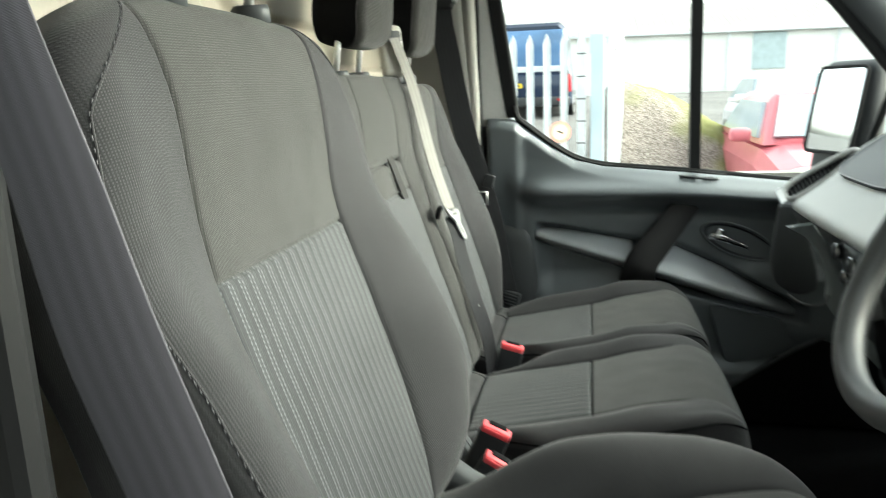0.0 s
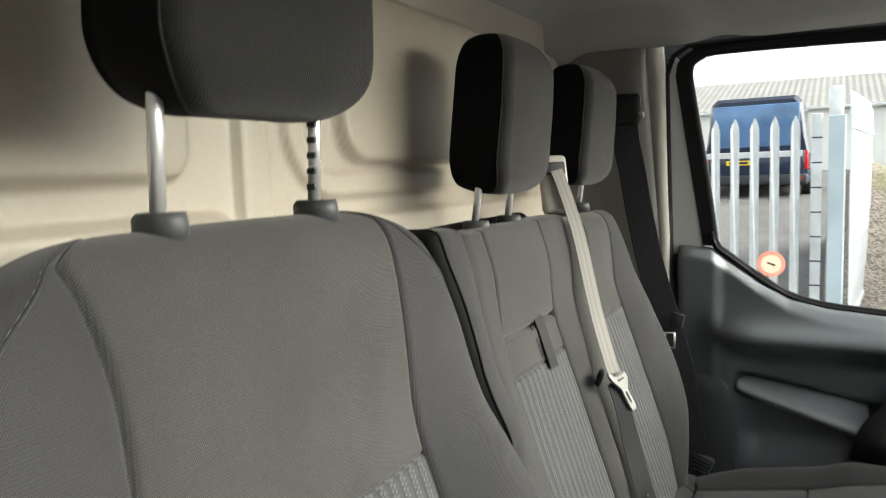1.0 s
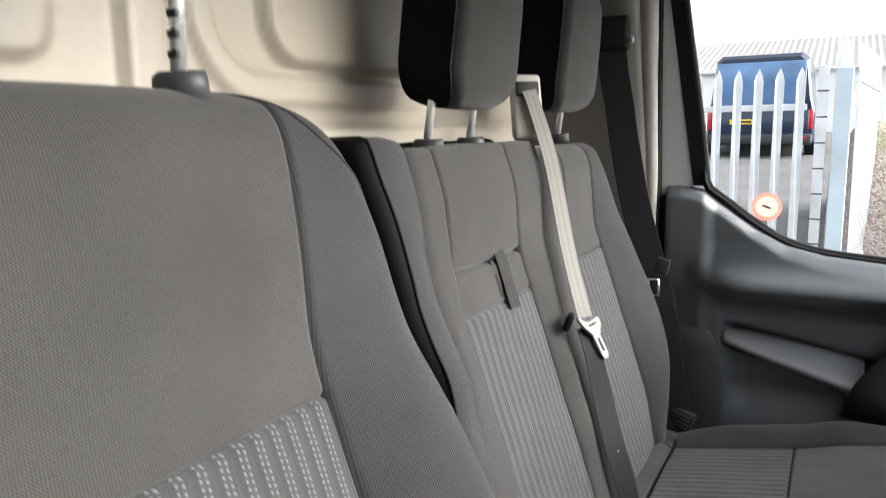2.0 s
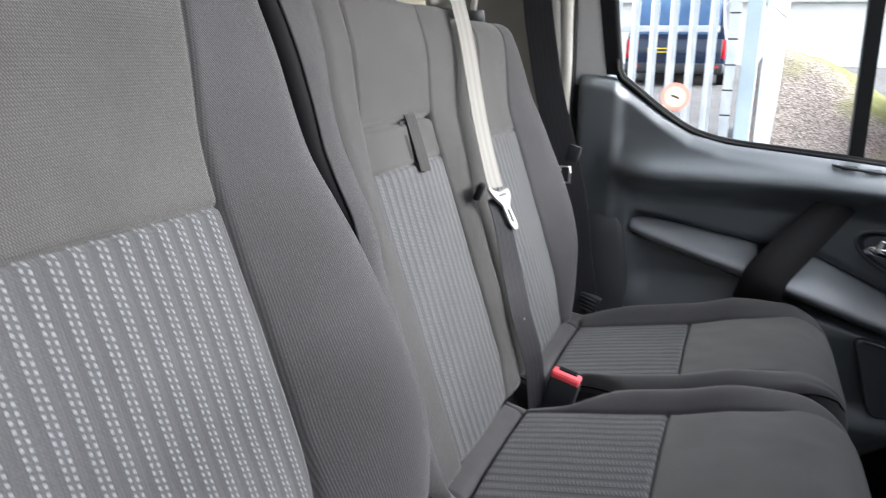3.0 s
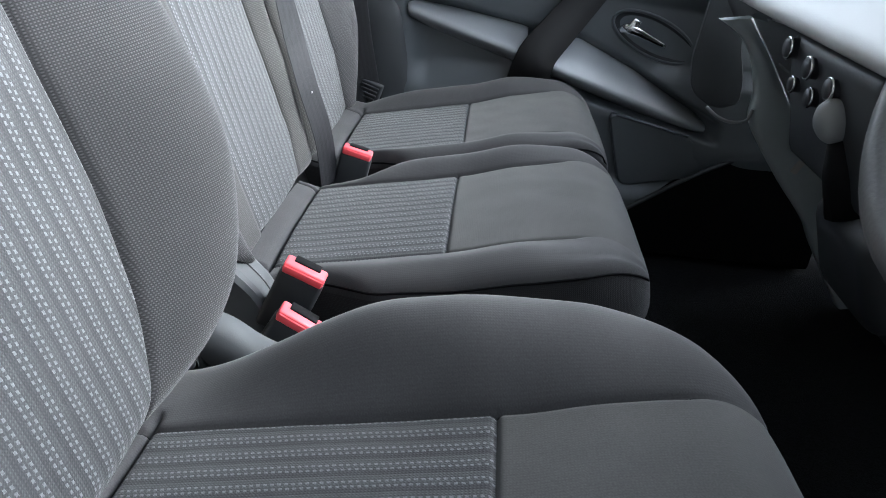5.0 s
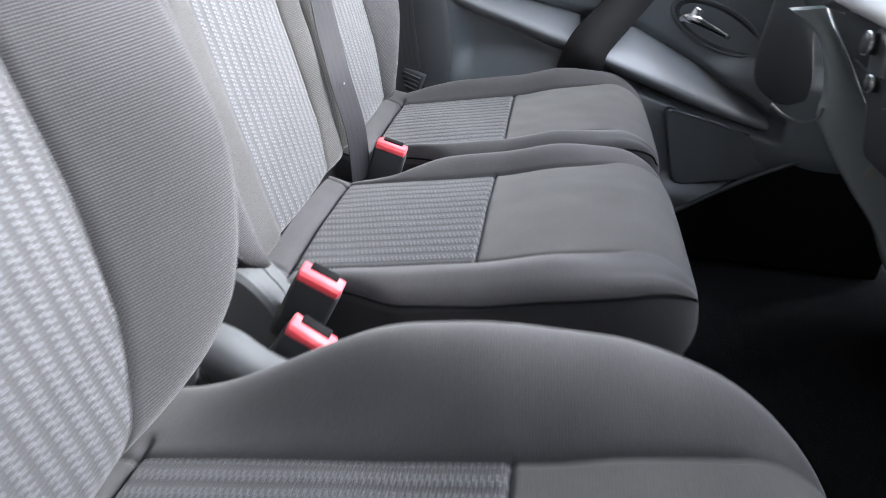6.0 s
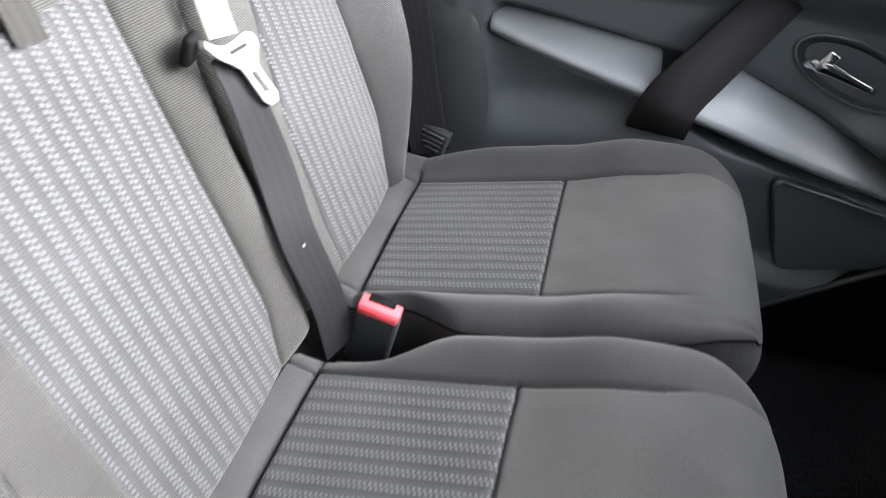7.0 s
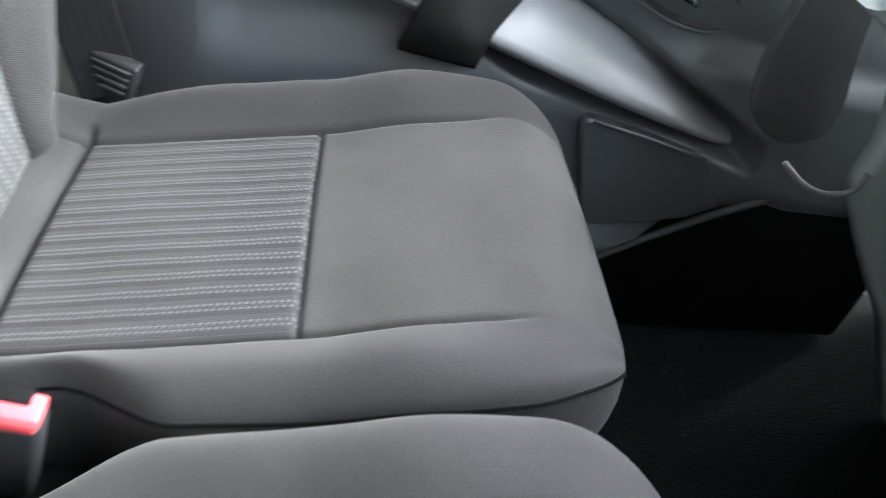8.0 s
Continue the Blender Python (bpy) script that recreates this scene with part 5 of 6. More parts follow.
# lower fascia, from the edge strip across to the centre panel
verts, faces, cols = [], [], 9
for lx, lz, rx, rz, py in pairs:
    for k in range(cols):
        t = k / (cols - 1)
        y = py + 0.004 + (0.19 - py) * t
        verts.append((rx + 0.002 - 0.014 * math.sin(t * math.pi / 2) - 0.02 * t, y, rz + 0.03 * t))
n = len(verts)
verts += [(x + 0.025, y, z) for x, y, z in verts]
for i in range(len(pairs) - 1):
    for k in range(cols - 1):
        a = i * cols + k
        faces += [(a, a + 1, a + cols + 1, a + cols), (n + a, n + a + cols, n + a + cols + 1, n + a + 1)]
piece("lower_fascia", verts, faces, DARK_GREY, dash, "charcoal lower fascia")
# shallow tray let into the top
TA, TN = Vector((0.824, 0, 0.567)), Vector((-0.567, 0, 0.824))
outline = []
for k in range(48):
    a = 2 * math.pi * k / 48
    p, q = math.copysign(abs(math.cos(a)) ** 0.45, math.cos(a)), math.copysign(abs(math.sin(a)) ** 0.45, math.sin(a))
    outline.append(Vector((0.900, 0.335, 0.833)) + TA * 0.092 * p + Vector((0, 0.215 + 0.02 * p, 0)) * q)
verts = [p + TN * 0.006 for p in outline] + [p + (Vector((0.900, 0.335, 0.833)) - p) * 0.07 + TN * 0.003 for p in outline] + [p - TN * 0.02 for p in outline]
faces = [tuple(range(48, 96))] + [(k, (k + 1) % 48, 48 + (k + 1) % 48, 48 + k) for k in range(48)] + [(k, (k + 1) % 48, 96 + (k + 1) % 48, 96 + k) for k in range(48)]
piece("tray", verts, faces, DARK_GREY, dash, "dark shallow tray", smooth=False)
# centre stack: dark panel with knobs
stack = part("centre_panel", box_bm((0.05, 0.32, 0.20), (0.793, 0.05, 0.590), 0.02, (0, -14, 0), 3), BLACK, dash, "black centre control panel")
for y, z, r in ((0.180, 0.662, 0.016), (0.162, 0.611, 0.012), (0.098, 0.650, 0.016), (0.090, 0.610, 0.014), (0.020, 0.640, 0.015)):
    v, f, u = sweep([(0.772 - 0.25 * (z - 0.6), y, z), (0.754 - 0.25 * (z - 0.6), y, z), (0.751 - 0.25 * (z - 0.6), y, z)], lambda t, r=r: ring_of(r * (1 - 0.15 * t), 20), up=(0, 0, 1))
    knob = piece("knob", v, f, BLACK, stack, "round black control knob")
    v, f, u = sweep([(0.755 - 0.25 * (z - 0.6), y + r * 0.95 * math.cos(a), z + r * 0.95 * math.sin(a)) for a in np.linspace(0, 2 * math.pi, 24, endpoint=False)], ring_of(0.0026, 6), closed=True, up=(1, 0, 0))
    piece("knob_ring", v, f, CHROME, stack, "chrome knob ring")
part("gear_console", box_bm((0.14, 0.20, 0.16), (0.870, -0.04, 0.43), 0.035, (0, -20, 0), 4), BLACK, dash, "black gear lever console")
gear = thing("gear_lever", "grey gear lever with a dark gaiter on the console", "gear lever", at=(0.80, -0.02, 0.50))
v, f, u = sweep([(0.815, -0.02, 0.49), (0.785, -0.01, 0.54), (0.768, 0.0, 0.575)], lambda t: ring_of(0.045 * (1 - 0.72 * t), 14), up=(0, 1, 0))
piece("gaiter", v, f, VINYL, gear, "dark vinyl gaiter", u)
bm = bmesh.new()
bmesh.ops.create_uvsphere(bm, u_segments=20, v_segments=14, radius=0.026)
bmesh.ops.scale(bm, vec=(1, 0.9, 1.25), verts=bm.verts)
bmesh.ops.transform(bm, matrix=pose(0.758, 0.005, 0.600, 0, -25, 0), verts=bm.verts)
part("knob", bm, MID_GREY, gear, "grey gear knob")

wheel = thing("steering_wheel", "pale worn leather steering wheel in front of the driver seat", "steering wheel", at=(0.66, -0.67, 0.76))
WM = pose(0.620, -0.660, 0.860, 0, -58, 0)
rim = [WM @ Vector((0.195 * math.cos(a), 0.195 * math.sin(a), 0)) for a in np.linspace(0, 2 * math.pi, 64, endpoint=False)]
LEATHER = moulded("wheel_leather", (0.075, 0.075, 0.075), 0.42, 300.0, 0.4)
v, f, u = sweep(rim, ring_of(0.0155, 12, 1.15), closed=True, up=WM.to_3x3() @ Vector((0, 0, 1)))
piece("rim", v, f, LEATHER, wheel, "worn leather rim")
bm = box_bm((0.13, 0.17, 0.05), (0, 0, -0.02), 0.03, segments=4)
bmesh.ops.transform(bm, matrix=WM, verts=bm.verts)
part("hub", bm, BLACK, wheel, "black steering wheel hub")
for a in (0, 180, 270):
    c, s = math.cos(radians(a + 90)), math.sin(radians(a + 90))
    v, f, u = sweep([WM @ Vector((0.05 * c, 0.05 * s, -0.02)), WM @ Vector((0.12 * c, 0.12 * s, -0.012)), WM @ Vector((0.185 * c, 0.185 * s, 0))], flat_ring(0.036, 0.018), up=WM.to_3x3() @ Vector((0, 0, 1)))
    piece("spoke", v, f, SATIN, wheel, "silver wheel spoke")
column = thing("steering_column", "black column shroud with stalks behind the wheel", "steering column", at=(0.75, -0.67, 0.70))
part("shroud", box_bm((0.20, 0.13, 0.11), (0.745, -0.665, 0.770), 0.03, (0, 28, 0), 4), BLACK, column, "black column shroud")
v, f, u = sweep(glide([(0.680, -0.615, 0.800), (0.655, -0.54, 0.825), (0.635, -0.45, 0.850)], 5), lambda t: ring_of(0.008 + 0.005 * step(t, 0.6, 0.8), 10, 0.7), up=(0, 0, 1))
piece("stalk", v, f, BLACK, column, "black indicator stalk")
v, f, u = sweep(glide([(0.680, -0.615, 0.765), (0.660, -0.54, 0.775), (0.645, -0.46, 0.785)], 5), lambda t: ring_of(0.007 + 0.004 * step(t, 0.6, 0.8), 10, 0.7), up=(0, 0, 1))
piece("stalk", v, f, BLACK, column, "black wiper stalk")
part("binnacle", box_bm((0.20, 0.40, 0.13), (0.88, -0.67, 0.92), 0.05, (0, 10, 0), 5), DARK_GREY, column, "hooded instrument binnacle")

# wing mirror outside the passenger door
mirror = thing("wing_mirror", "black door mirror housing seen through the side window", "wing mirror", at=(1.02, 1.12, 0.75))
WING = painted("mirror_glass", (0.85, 0.87, 0.88), 0.03, 0.0, 0.02, metal=1.0)
part("housing", box_bm((0.10, 0.225, 0.385), (1.045, 1.122, 0.868), 0.04, (0, 5, 23.5), 4), BLACK, mirror, "black mirror housing")
part("glass", box_bm((0.006, 0.196, 0.262), (0.993, 1.102, 0.911), 0.003, (0, 10, 23.5), 2), WING, mirror, "large mirror glass")
part("wide_glass", box_bm((0.006, 0.196, 0.072), (1.015, 1.102, 0.731), 0.003, (0, 14, 23.5), 2), WING, mirror, "lower wide angle mirror glass")
for m, hz in ((pose(0.993, 1.102, 0.911, 0, 10, 23.5), 0.132), (pose(1.015, 1.102, 0.731, 0, 14, 23.5), 0.037)):
    loop = [m @ Vector((-0.001, sy * (0.082 + 0.018 * c), sz * (hz - 0.018 + 0.018 * s))) for sy, sz, turn in ((1, 1, 0), (-1, 1, 1), (-1, -1, 0), (1, -1, 1)) for c, s in ([(1, 0), (0.87, 0.5), (0.5, 0.87), (0, 1)] if not turn else [(0, 1), (0.5, 0.87), (0.87, 0.5), (1, 0)])]
    v, f, u = sweep(loop, ring_of(0.006, 8), closed=True, up=m.to_3x3() @ Vector((1, 0, 0)))
    piece("glass_frame", v, f, RUBBER, mirror, "thin black mirror frame")
part("arm", box_bm((0.06, 0.20, 0.06), (1.07, 0.97, 0.78), 0.02, segments=3), BLACK, mirror, "black mirror arm")

# ---- outside ----
ASPHALT = stony("yard_asphalt", (0.10, 0.10, 0.102), (0.20, 0.195, 0.19), 60.0, 0.95, 0.3)
GRAVEL = stony("mound_gravel", (0.13, 0.11, 0.095), (0.33, 0.295, 0.265), 60.0, 0.95, 0.5, third=(0.135, 0.165, 0.048))
GALV = painted("galvanised_steel", (0.68, 0.71, 0.73), 0.45, 0.0, 0.12, 6.0, 0.35)
WHITE_WALL = painted("white_rendered_wall", (0.78, 0.78, 0.76), 0.8, 0.2, 0.06, 0.6)
ROOF = painted("grey_sheet_roof", (0.25, 0.245, 0.235), 0.8, 0.2, 0.12, 0.8)
VAN_BLUE = painted("dark_blue_car_paint", (0.012, 0.022, 0.05), 0.12, 0.0, 0.08)
CAR_RED = painted("red_car_paint", (0.55, 0.16, 0.19), 0.2, 0.0, 0.06)
CAR_WHITE = painted("white_car_paint", (0.72, 0.73, 0.74), 0.2, 0.0, 0.04)
TINT = painted("tinted_glass", (0.30, 0.36, 0.40), 0.06, 0.0, 0.05, metal=0.0)
VAN_GLASS = painted("van_rear_glass", (0.10, 0.20, 0.38), 0.04, 0.0, 0.3, 1.5)
YELLOW = painted("yellow_plate", (0.80, 0.58, 0.03), 0.4)
LAMP_RED = painted("tail_lamp_red", (0.5, 0.01, 0.015), 0.2)
ORANGE = painted("amber_lamp", (0.65, 0.16, 0.04), 0.25)


def ground_z(y):
    return -0.55 + 0.073 * min(max(y - 6.0, 0.0), 14.0) * step(y, 5.0, 9.0)


def ground():
    xs = [-900, -200, -60] + list(np.linspace(-24, 34, 59)) + [80, 220, 900]
    ys = [-900, -200, -40, -12, -4, 0, 3] + list(np.linspace(5, 34, 40)) + [60, 200, 900]
    verts = [(x, y, ground_z(y) + (0.012 * noise.noise((x * 0.7, y * 0.7, 0)) if 3 < y < 35 else 0)) for x in xs for y in ys]
    w = len(ys)
    faces = [(i * w + j, (i + 1) * w + j, (i + 1) * w + j + 1, i * w + j + 1) for i in range(len(xs) - 1) for j in range(w - 1)]
    tagged(piece("ground", verts, faces, ASPHALT), "grey worn asphalt yard", "ground", kind="structure")


ground()


def palisade(name, start, end, count, top, label):
    """Steel palisade: pales with pointed tops on two rails."""
    s, e = Vector(start), Vector(end)
    ob = thing(name, label, "fence", at=(s + e) / 2)
    along = (e - s).normalized()
    yaw = math.degrees(math.atan2(along.y, along.x))
    w, t = 0.034, 0.016
    outline = [(-w, 0), (w, 0), (w, top - 0.10), (w * 0.55, top - 0.04), (0, top), (-w * 0.55, top - 0.04), (-w, top - 0.10)]
    n = len(outline)
    vs = [(x, t * (0.5 if abs(x) < w else -0.5), z) for x, z in outline] + [(x, t * (0.5 if abs(x) < w else -0.5) + 0.006, z) for x, z in outline]
    fs = [tuple(range(n)), tuple(range(2 * n - 1, n - 1, -1))] + [(k, n + k, n + (k + 1) % n, (k + 1) % n) for k in range(n)]
    me = mesh_of("pale", vs, fs, GALV, smooth=False)
    for k in range(count):
        p = s.lerp(e, k / (count - 1))
        pale_ob = new("pale", me)
        pale_ob.rotation_euler = (0, 0, radians(yaw))
        pale_ob.location = p
        attach(pale_ob, ob)
    for z in (0.30, top - 0.31):
        part("rail", box_bm(((e - s).length + 0.1, 0.05, 0.05), (*((s + e) / 2 + Vector((0, 0.035, z)))[:],), 0.004, (0, 0, yaw)), GALV, ob, smooth=False)
    return ob


FY = 5.5
palisade("palisade_fence", (-2.006, FY, -0.55), (-0.004, FY, -0.55), 14, 2.04, "pale galvanised steel palisade fence with pointed pales")
post = thing("gate_post", "barbed galvanised gate post at the end of the fence", "gate post", at=(0.15, FY, -0.55))
part("shaft", box_bm((0.075, 0.05, 2.04), (0.152, FY, 0.47), 0.006), GALV, post, smooth=False)
for k in range(8):
    part("band", box_bm((0.08, 0.055, 0.012), (0.152, FY, -0.1 + 0.2 * k), 0.002), DARK_GREY, post, smooth=False)
post = thing("gate_post", "broad pale blue gate hanging post", "gate post", at=(0.30, FY, -0.55))
part("shaft", box_bm((0.12, 0.12, 2.02), (0.295, FY + 0.02, 0.46), 0.008), painted("post_paint", (0.50, 0.60, 0.66), 0.5), post, smooth=False)
palisade("palisade_gate", (0.40, FY + 0.1, -0.55), (0.62, FY + 2.6, -0.50), 15, 2.22, "open palisade gate leaf of pale steel pales")
sign_post = thing("lamp_post", "slim dark post with a square head behind the gate", "post", at=(0.28, 9.0, -0.3))
part("shaft", box_bm((0.05, 0.05, 2.0), (0.28, 9.0, 0.7), 0.005), GALV, sign_post)
part("head", box_bm((0.15, 0.1, 0.55), (0.28, 9.0, 1.72), 0.02), GALV, sign_post)


def mound():
    xs, ys = np.linspace(0.2, 6.0, 150), np.linspace(5.6, 14.0, 130)

    def z(x, y):
        ridge = 1.58 * (math.exp(-(((x - 0.62) / 0.5) ** 2)) if x < 0.62 else max(1 - (x - 0.62) / 2.55, 0.0)) * math.exp(-(((y - 9.2) / 1.7) ** 2))
        ridge += 0.12 * math.exp(-(((x - 3.2) / 1.4) ** 2) - (((y - 9.4) / 1.6) ** 2))
        rough = 0.07 * noise.noise((x * 2.1, y * 2.1, 1)) + 0.035 * noise.noise((x * 7, y * 7, 2)) + 0.02 * noise.noise((x * 17, y * 17, 3))
        return ground_z(y) - 0.05 + ridge * (1 + 0.15 * noise.noise((x, y, 4))) + rough * min(ridge * 3, 1)

    verts = [(x, y, z(x, y)) for x in xs for y in ys]
    w = len(ys)
    faces = [(i * w + j, (i + 1) * w + j, (i + 1) * w + j + 1, i * w + j + 1) for i in range(len(xs) - 1) for j in range(w - 1)]
    tagged(piece("gravel_mound", verts, faces, GRAVEL), "heap of grey gravel and earth with mossy grass", "mound", kind="stuff")


mound()


def far_building():
    ob = thing("warehouse", "long white building with a grey sheet roof across the yard", "building", at=(6, 42, 1.3))
    part("wall", box_bm((70, 0.4, 3.5), (10, 42.0, 1.95), 0.02), WHITE_WALL, ob, "white rendered wall", smooth=False)
    ridge = [(-25, 41.6, 3.95), (45, 41.6, 3.45), (45, 50, 5.7), (-25, 50, 6.2)]
    n = 420
    vs, fs = [], []
    for k in range(n + 1):
        t = k / n
        lift = 0.03 * (k % 2)
        a, b = Vector(ridge[0]).lerp(Vector(ridge[1]), t), Vector(ridge[3]).lerp(Vector(ridge[2]), t)
        for p in (a, b):
            vs.append((p.x, p.y, p.z + lift)), vs.append((p.x, p.y, p.z + lift - 0.12))
    for k in range(n):
        a = 4 * k
        fs += [(a, a + 4, a + 6, a + 2), (a + 1, a + 3, a + 7, a + 5), (a, a + 1, a + 5, a + 4)]
    piece("roof", vs, fs, ROOF, ob, "grey corrugated sheet roof", smooth=False)
    part("gutter", box_bm((70, 0.18, 0.14), (10, 41.5, 3.62), 0.03, (0, 0.41, 0)), GALV, ob, smooth=False)
    for x in (9.6, 17.5, 23.0):
        part("window", box_bm((1.7, 0.1, 1.9), (x, 41.78, 2.55), 0.02), painted("far_pane", (0.42, 0.50, 0.53), 0.15), ob, "pale blind window", smooth=False)
    for x in (7.5, 13.0, 20.0):
        part("downpipe", box_bm((0.14, 0.12, 3.0), (x, 41.7, 2.1), 0.03), GALV, ob, smooth=False)
    return ob


far_building()


def wheel_at(parent, x, y, z, r, axis):
    path = [Vector((x, y, z)) + (Vector((0, s, 0)) if axis == "y" else Vector((s, 0, 0))) for s in (-0.10, -0.085, 0.085, 0.10)]
    v, f, u = sweep(path, lambda t: ring_of(r * (0.93 if t in (0.0, 1.0) else 1.0), 28), up=(0, 0, 1))
    tyre = piece("wheel", v, f, RUBBER, parent, "black road wheel", smooth=False)
    path = [Vector((x, y, z)) + (Vector((0, s, 0)) if axis == "y" else Vector((s, 0, 0))) for s in (-0.108, 0.108)]
    v, f, u = sweep(path, ring_of(r * 0.62, 24), up=(0, 0, 1))
    piece("rim", v, f, SATIN, tyre, "silver rim", smooth=False)


def loft_x(sections, material, parent, name, label=""):
    """A body drawn through outlines of equal length at several places."""
    verts, faces = [], []
    n = len(sections[0])
    for s in sections:
        verts += s
    for i in range(len(sections) - 1):
        for k in range(n):
            a, b = i * n + k, i * n + (k + 1) % n
            faces.append((a, b, b + n, a + n))
    faces += [tuple(range(n)), tuple(reversed(range((len(sections) - 1) * n, len(sections) * n)))]
    return piece(name, verts, faces, material, parent, label, smooth=False)


def parked_van(cx, y, g, w, h):
    """A dark van with its tail door towards the fence."""
    ob = thing("parked_van", "dark blue van parked tail-on behind the fence", "van", at=(cx, y + 2.3, g))

    def outline(yy, shrink, top):
        half = w / 2 - shrink
        pts = [(-half, 0.35), (-half, 1.0), (-half + 0.08, 1.35), (-half + 0.17, top - 0.12), (-half + 0.30, top), (half - 0.30, top), (half - 0.17, top - 0.12), (half - 0.08, 1.35), (half, 1.0), (half, 0.35)]
        return [(cx + px, yy, g + pz) for px, pz in pts]

    loft_x([outline(y + 0.10, 0.05, h - 0.08), outline(y + 0.22, 0.0, h), outline(y + 3.3, 0.0, h), outline(y + 4.1, 0.05, 1.15), outline(y + 5.0, 0.12, 0.95)], VAN_BLUE, ob, "body", "dark blue van body")
    part("tail_door", box_bm((w - 0.22, 0.06, 0.66), (cx, y + 0.08, g + 0.74), 0.03), VAN_BLUE, ob, "dark blue tail door")
    part("rear_window", box_bm((w - 0.42, 0.05, 0.96), (cx, y + 0.09, g + 1.65), 0.05, (3, 0, 0)), VAN_GLASS, ob, "tinted rear window")
    part("bumper", box_bm((w - 0.06, 0.16, 0.24), (cx, y + 0.04, g + 0.42), 0.05), BLACK, ob, "black rear bumper")
    part("number_plate", box_bm((0.52, 0.02, 0.11), (cx - 0.35, y + 0.03, g + 0.82), 0.004), YELLOW, ob, "yellow plate", smooth=False)
    part("plate_bar", box_bm((0.40, 0.01, 0.05), (cx - 0.35, y + 0.016, g + 0.82), 0.002), BLACK, ob, smooth=False)
    for s in (-1, 1):
        part("tail_lamp", box_bm((0.10, 0.06, 0.42), (cx + s * (w / 2 - 0.08), y + 0.10, g + 0.85), 0.02), LAMP_RED, ob, "red tail lamp")
        part("reflector", box_bm((0.20, 0.02, 0.05), (cx + s * (w / 2 - 0.25), y - 0.04, g + 0.46), 0.004), LAMP_RED, ob)
    for yy in (y + 0.9, y + 3.9):
        for s in (-1, 1):
            wheel_at(ob, cx + s * (w / 2 - 0.09), yy, g + 0.34, 0.34, "x")
    return ob


VY = 17.0
parked_van(-1.36, VY, ground_z(VY), 2.26, 2.30)


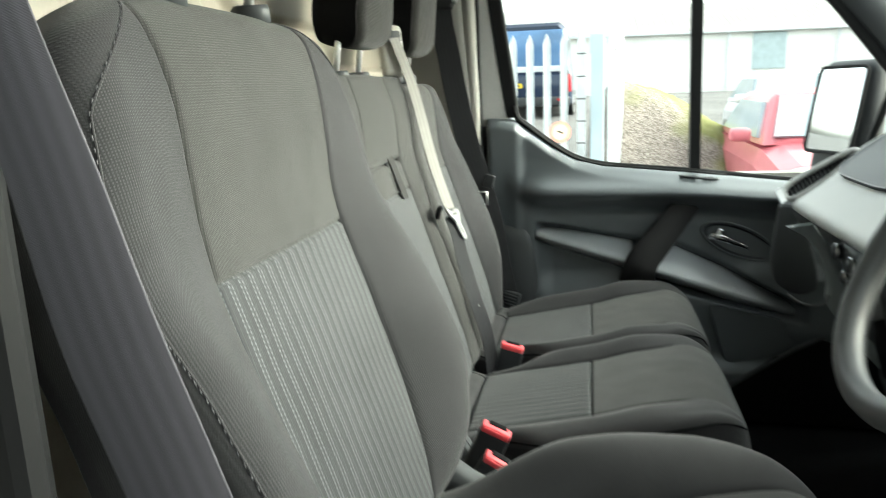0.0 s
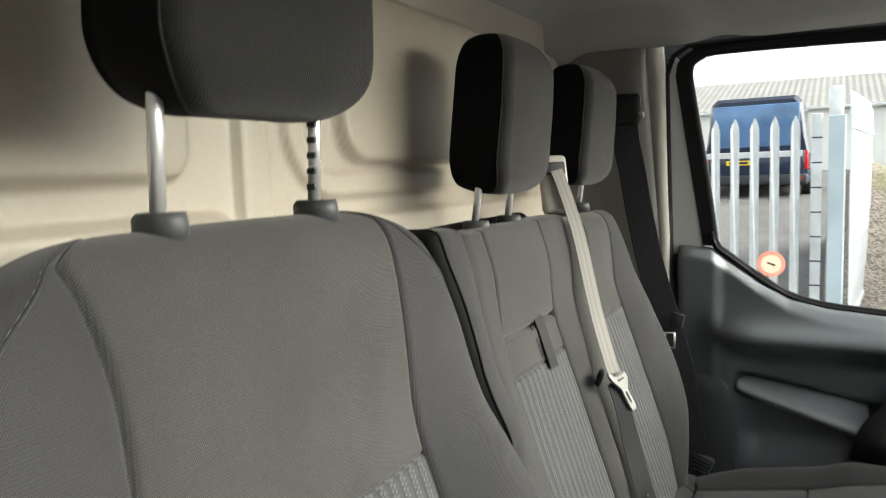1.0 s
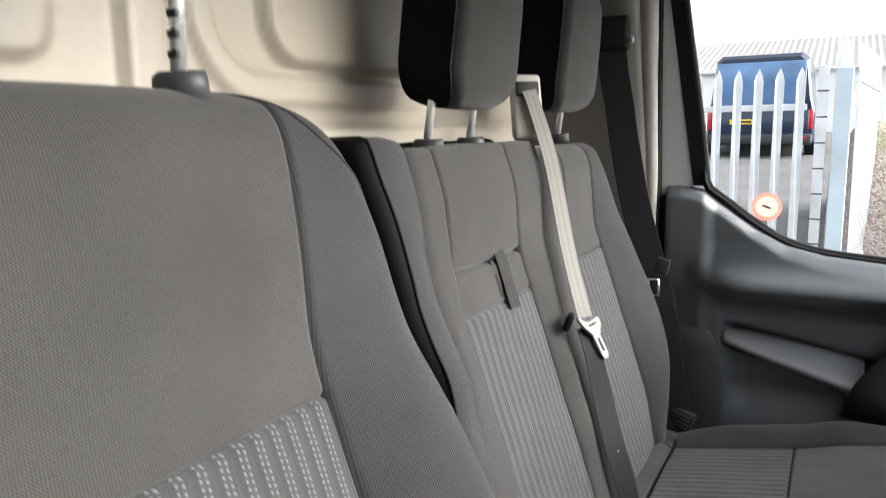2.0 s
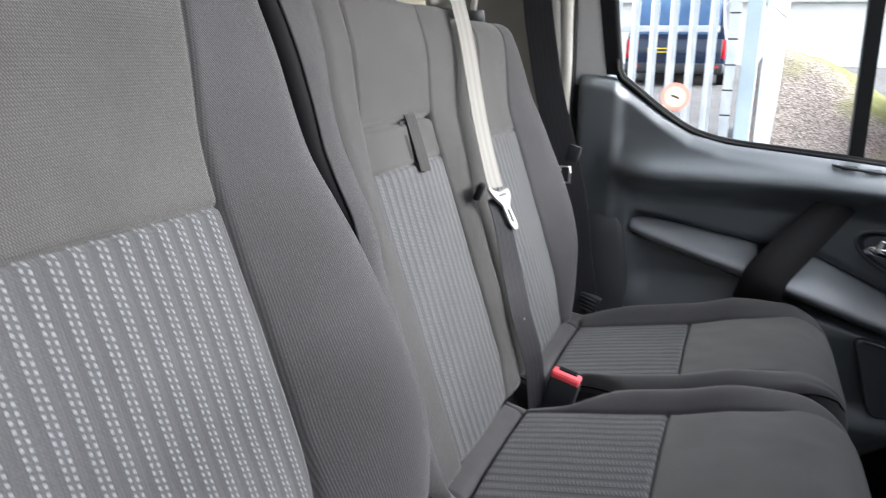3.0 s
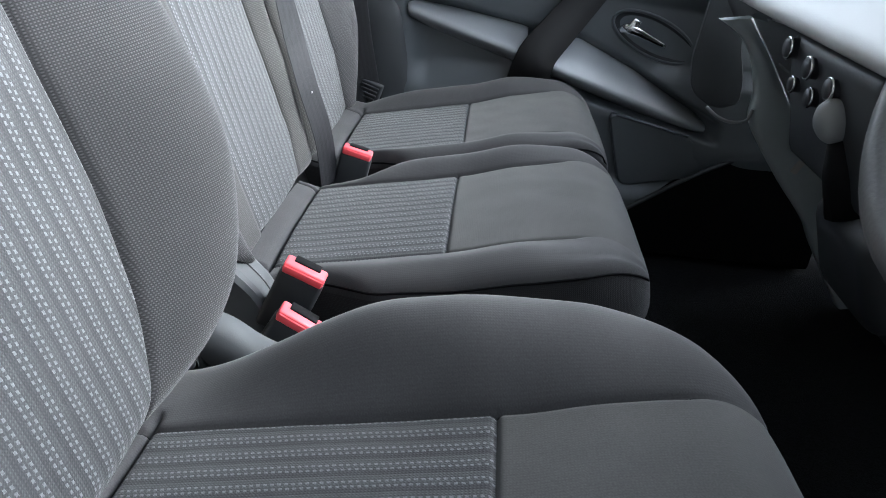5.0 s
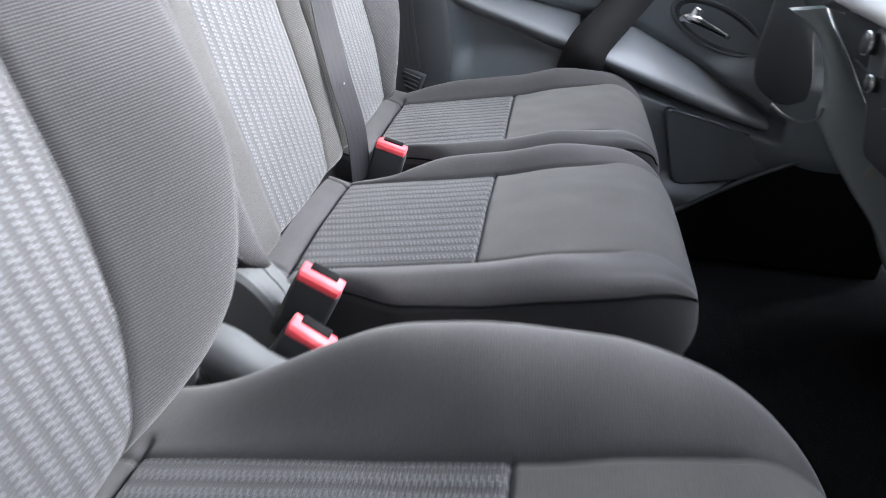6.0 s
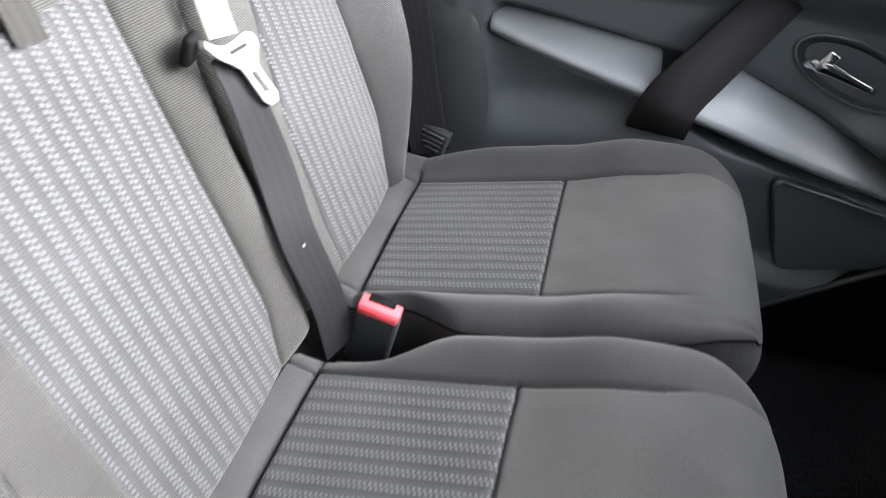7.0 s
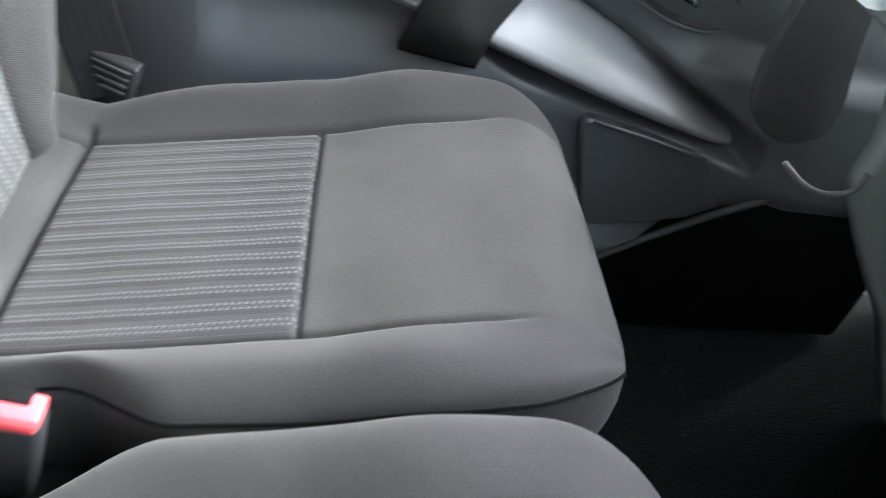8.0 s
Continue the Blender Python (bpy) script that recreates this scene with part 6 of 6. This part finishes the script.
def parked_car(name, label, cx, y, g, paint, lamp):
    """A hatchback with its nose towards -y. cx: its middle; y: its nose."""
    ob = thing(name, label, "car", at=(cx, y + 2.0, g))

    def hull(yy, half, low, top):
        pts = [(-half + 0.06, low), (-half, low + 0.16), (-half, top - 0.22), (-half + 0.07, top - 0.06), (-half * 0.72, top), (0, top + 0.035), (half * 0.72, top), (half - 0.07, top - 0.06), (half, top - 0.22), (half, low + 0.16), (half - 0.06, low)]
        return [(cx + px, y + yy, g + pz) for px, pz in pts]

    loft_x([hull(0.0, 0.66, 0.28, 0.62), hull(0.10, 0.78, 0.24, 0.70), hull(0.35, 0.85, 0.22, 0.80), hull(1.15, 0.87, 0.20, 0.95), hull(3.5, 0.87, 0.20, 0.98), hull(3.95, 0.82, 0.24, 0.92), hull(4.05, 0.74, 0.30, 0.75)], paint, ob, "body", "painted car body and bonnet")

    def cabin(yy, half, top):
        pts = [(-half, 0.93), (-half + 0.20 * (top - 0.93) / 0.5, top - 0.06), (-half * 0.66, top), (half * 0.66, top), (half - 0.20 * (top - 0.93) / 0.5, top - 0.06), (half, 0.93)]
        return [(cx + px, y + yy, g + pz) for px, pz in pts]

    loft_x([cabin(1.08, 0.80, 0.99), cabin(1.80, 0.80, 1.42), cabin(2.3, 0.80, 1.47), cabin(3.2, 0.80, 1.43), cabin(3.85, 0.78, 1.0)], paint, ob, "cabin", "roof and pillars")
    vs = [(cx + px, y + py, g + pz) for px, py, pz in ((-0.70, 1.10, 1.0), (0.70, 1.10, 1.0), (0.52, 1.72, 1.385), (-0.52, 1.72, 1.385))]
    vs += [(a, b - 0.035, c + 0.02) for a, b, c in vs]
    piece("windscreen", vs, [(0, 1, 2, 3), (7, 6, 5, 4)] + [(k, 4 + k, 4 + (k + 1) % 4, (k + 1) % 4) for k in range(4)], TINT, ob, "sloping windscreen", smooth=False)
    for s in (-1, 1):
        vs = [(cx + s * px, y + py, g + pz) for px, py, pz in ((0.800, 1.38, 0.985), (0.665, 1.86, 1.335), (0.650, 3.10, 1.345), (0.775, 3.55, 1.0))]
        vs += [(a - s * 0.05, b, c) for a, b, c in vs]
        piece("side_window", vs, [(0, 1, 2, 3), (7, 6, 5, 4)] + [(k, 4 + k, 4 + (k + 1) % 4, (k + 1) % 4) for k in range(4)], TINT, ob, "pale side glass", smooth=False)
    part("grille", box_bm((0.80, 0.06, 0.12), (cx, y - 0.01, g + 0.48), 0.03), BLACK, ob, "black grille")
    for s in (-1, 1):
        bm = bmesh.new()
        bmesh.ops.create_uvsphere(bm, u_segments=18, v_segments=10, radius=0.17)
        bmesh.ops.scale(bm, vec=(1.0, 0.9, 0.55), verts=bm.verts)
        bmesh.ops.transform(bm, matrix=pose(cx + s * 0.62, y + 0.17, g + 0.68, 35, 0, -25 * s), verts=bm.verts)
        part("headlamp", bm, lamp, ob, "clear oval headlamp")
        part("door_mirror", box_bm((0.22, 0.14, 0.14), (cx + s * 0.96, y + 1.40, g + 1.02), 0.05, segments=3), paint, ob, "body coloured door mirror")
        part("indicator", box_bm((0.10, 0.16, 0.07), (cx + s * 0.80, y + 0.36, g + 0.60), 0.03), ORANGE, ob, "amber corner lamp")
        for yy in (0.80, 3.30):
            wheel_at(ob, cx + s * 0.78, y + yy, g + 0.30, 0.30, "x")
    return ob


LENS = painted("lamp_lens", (0.75, 0.77, 0.78), 0.15)
parked_car("parked_car", "red hatchback parked facing the van", 2.72, 5.3, -0.56, CAR_RED, LENS)
parked_car("parked_car", "white hatchback parked beyond the gravel heap", 3.70, 10.6, ground_z(11.0) - 0.12, CAR_WHITE, LENS)
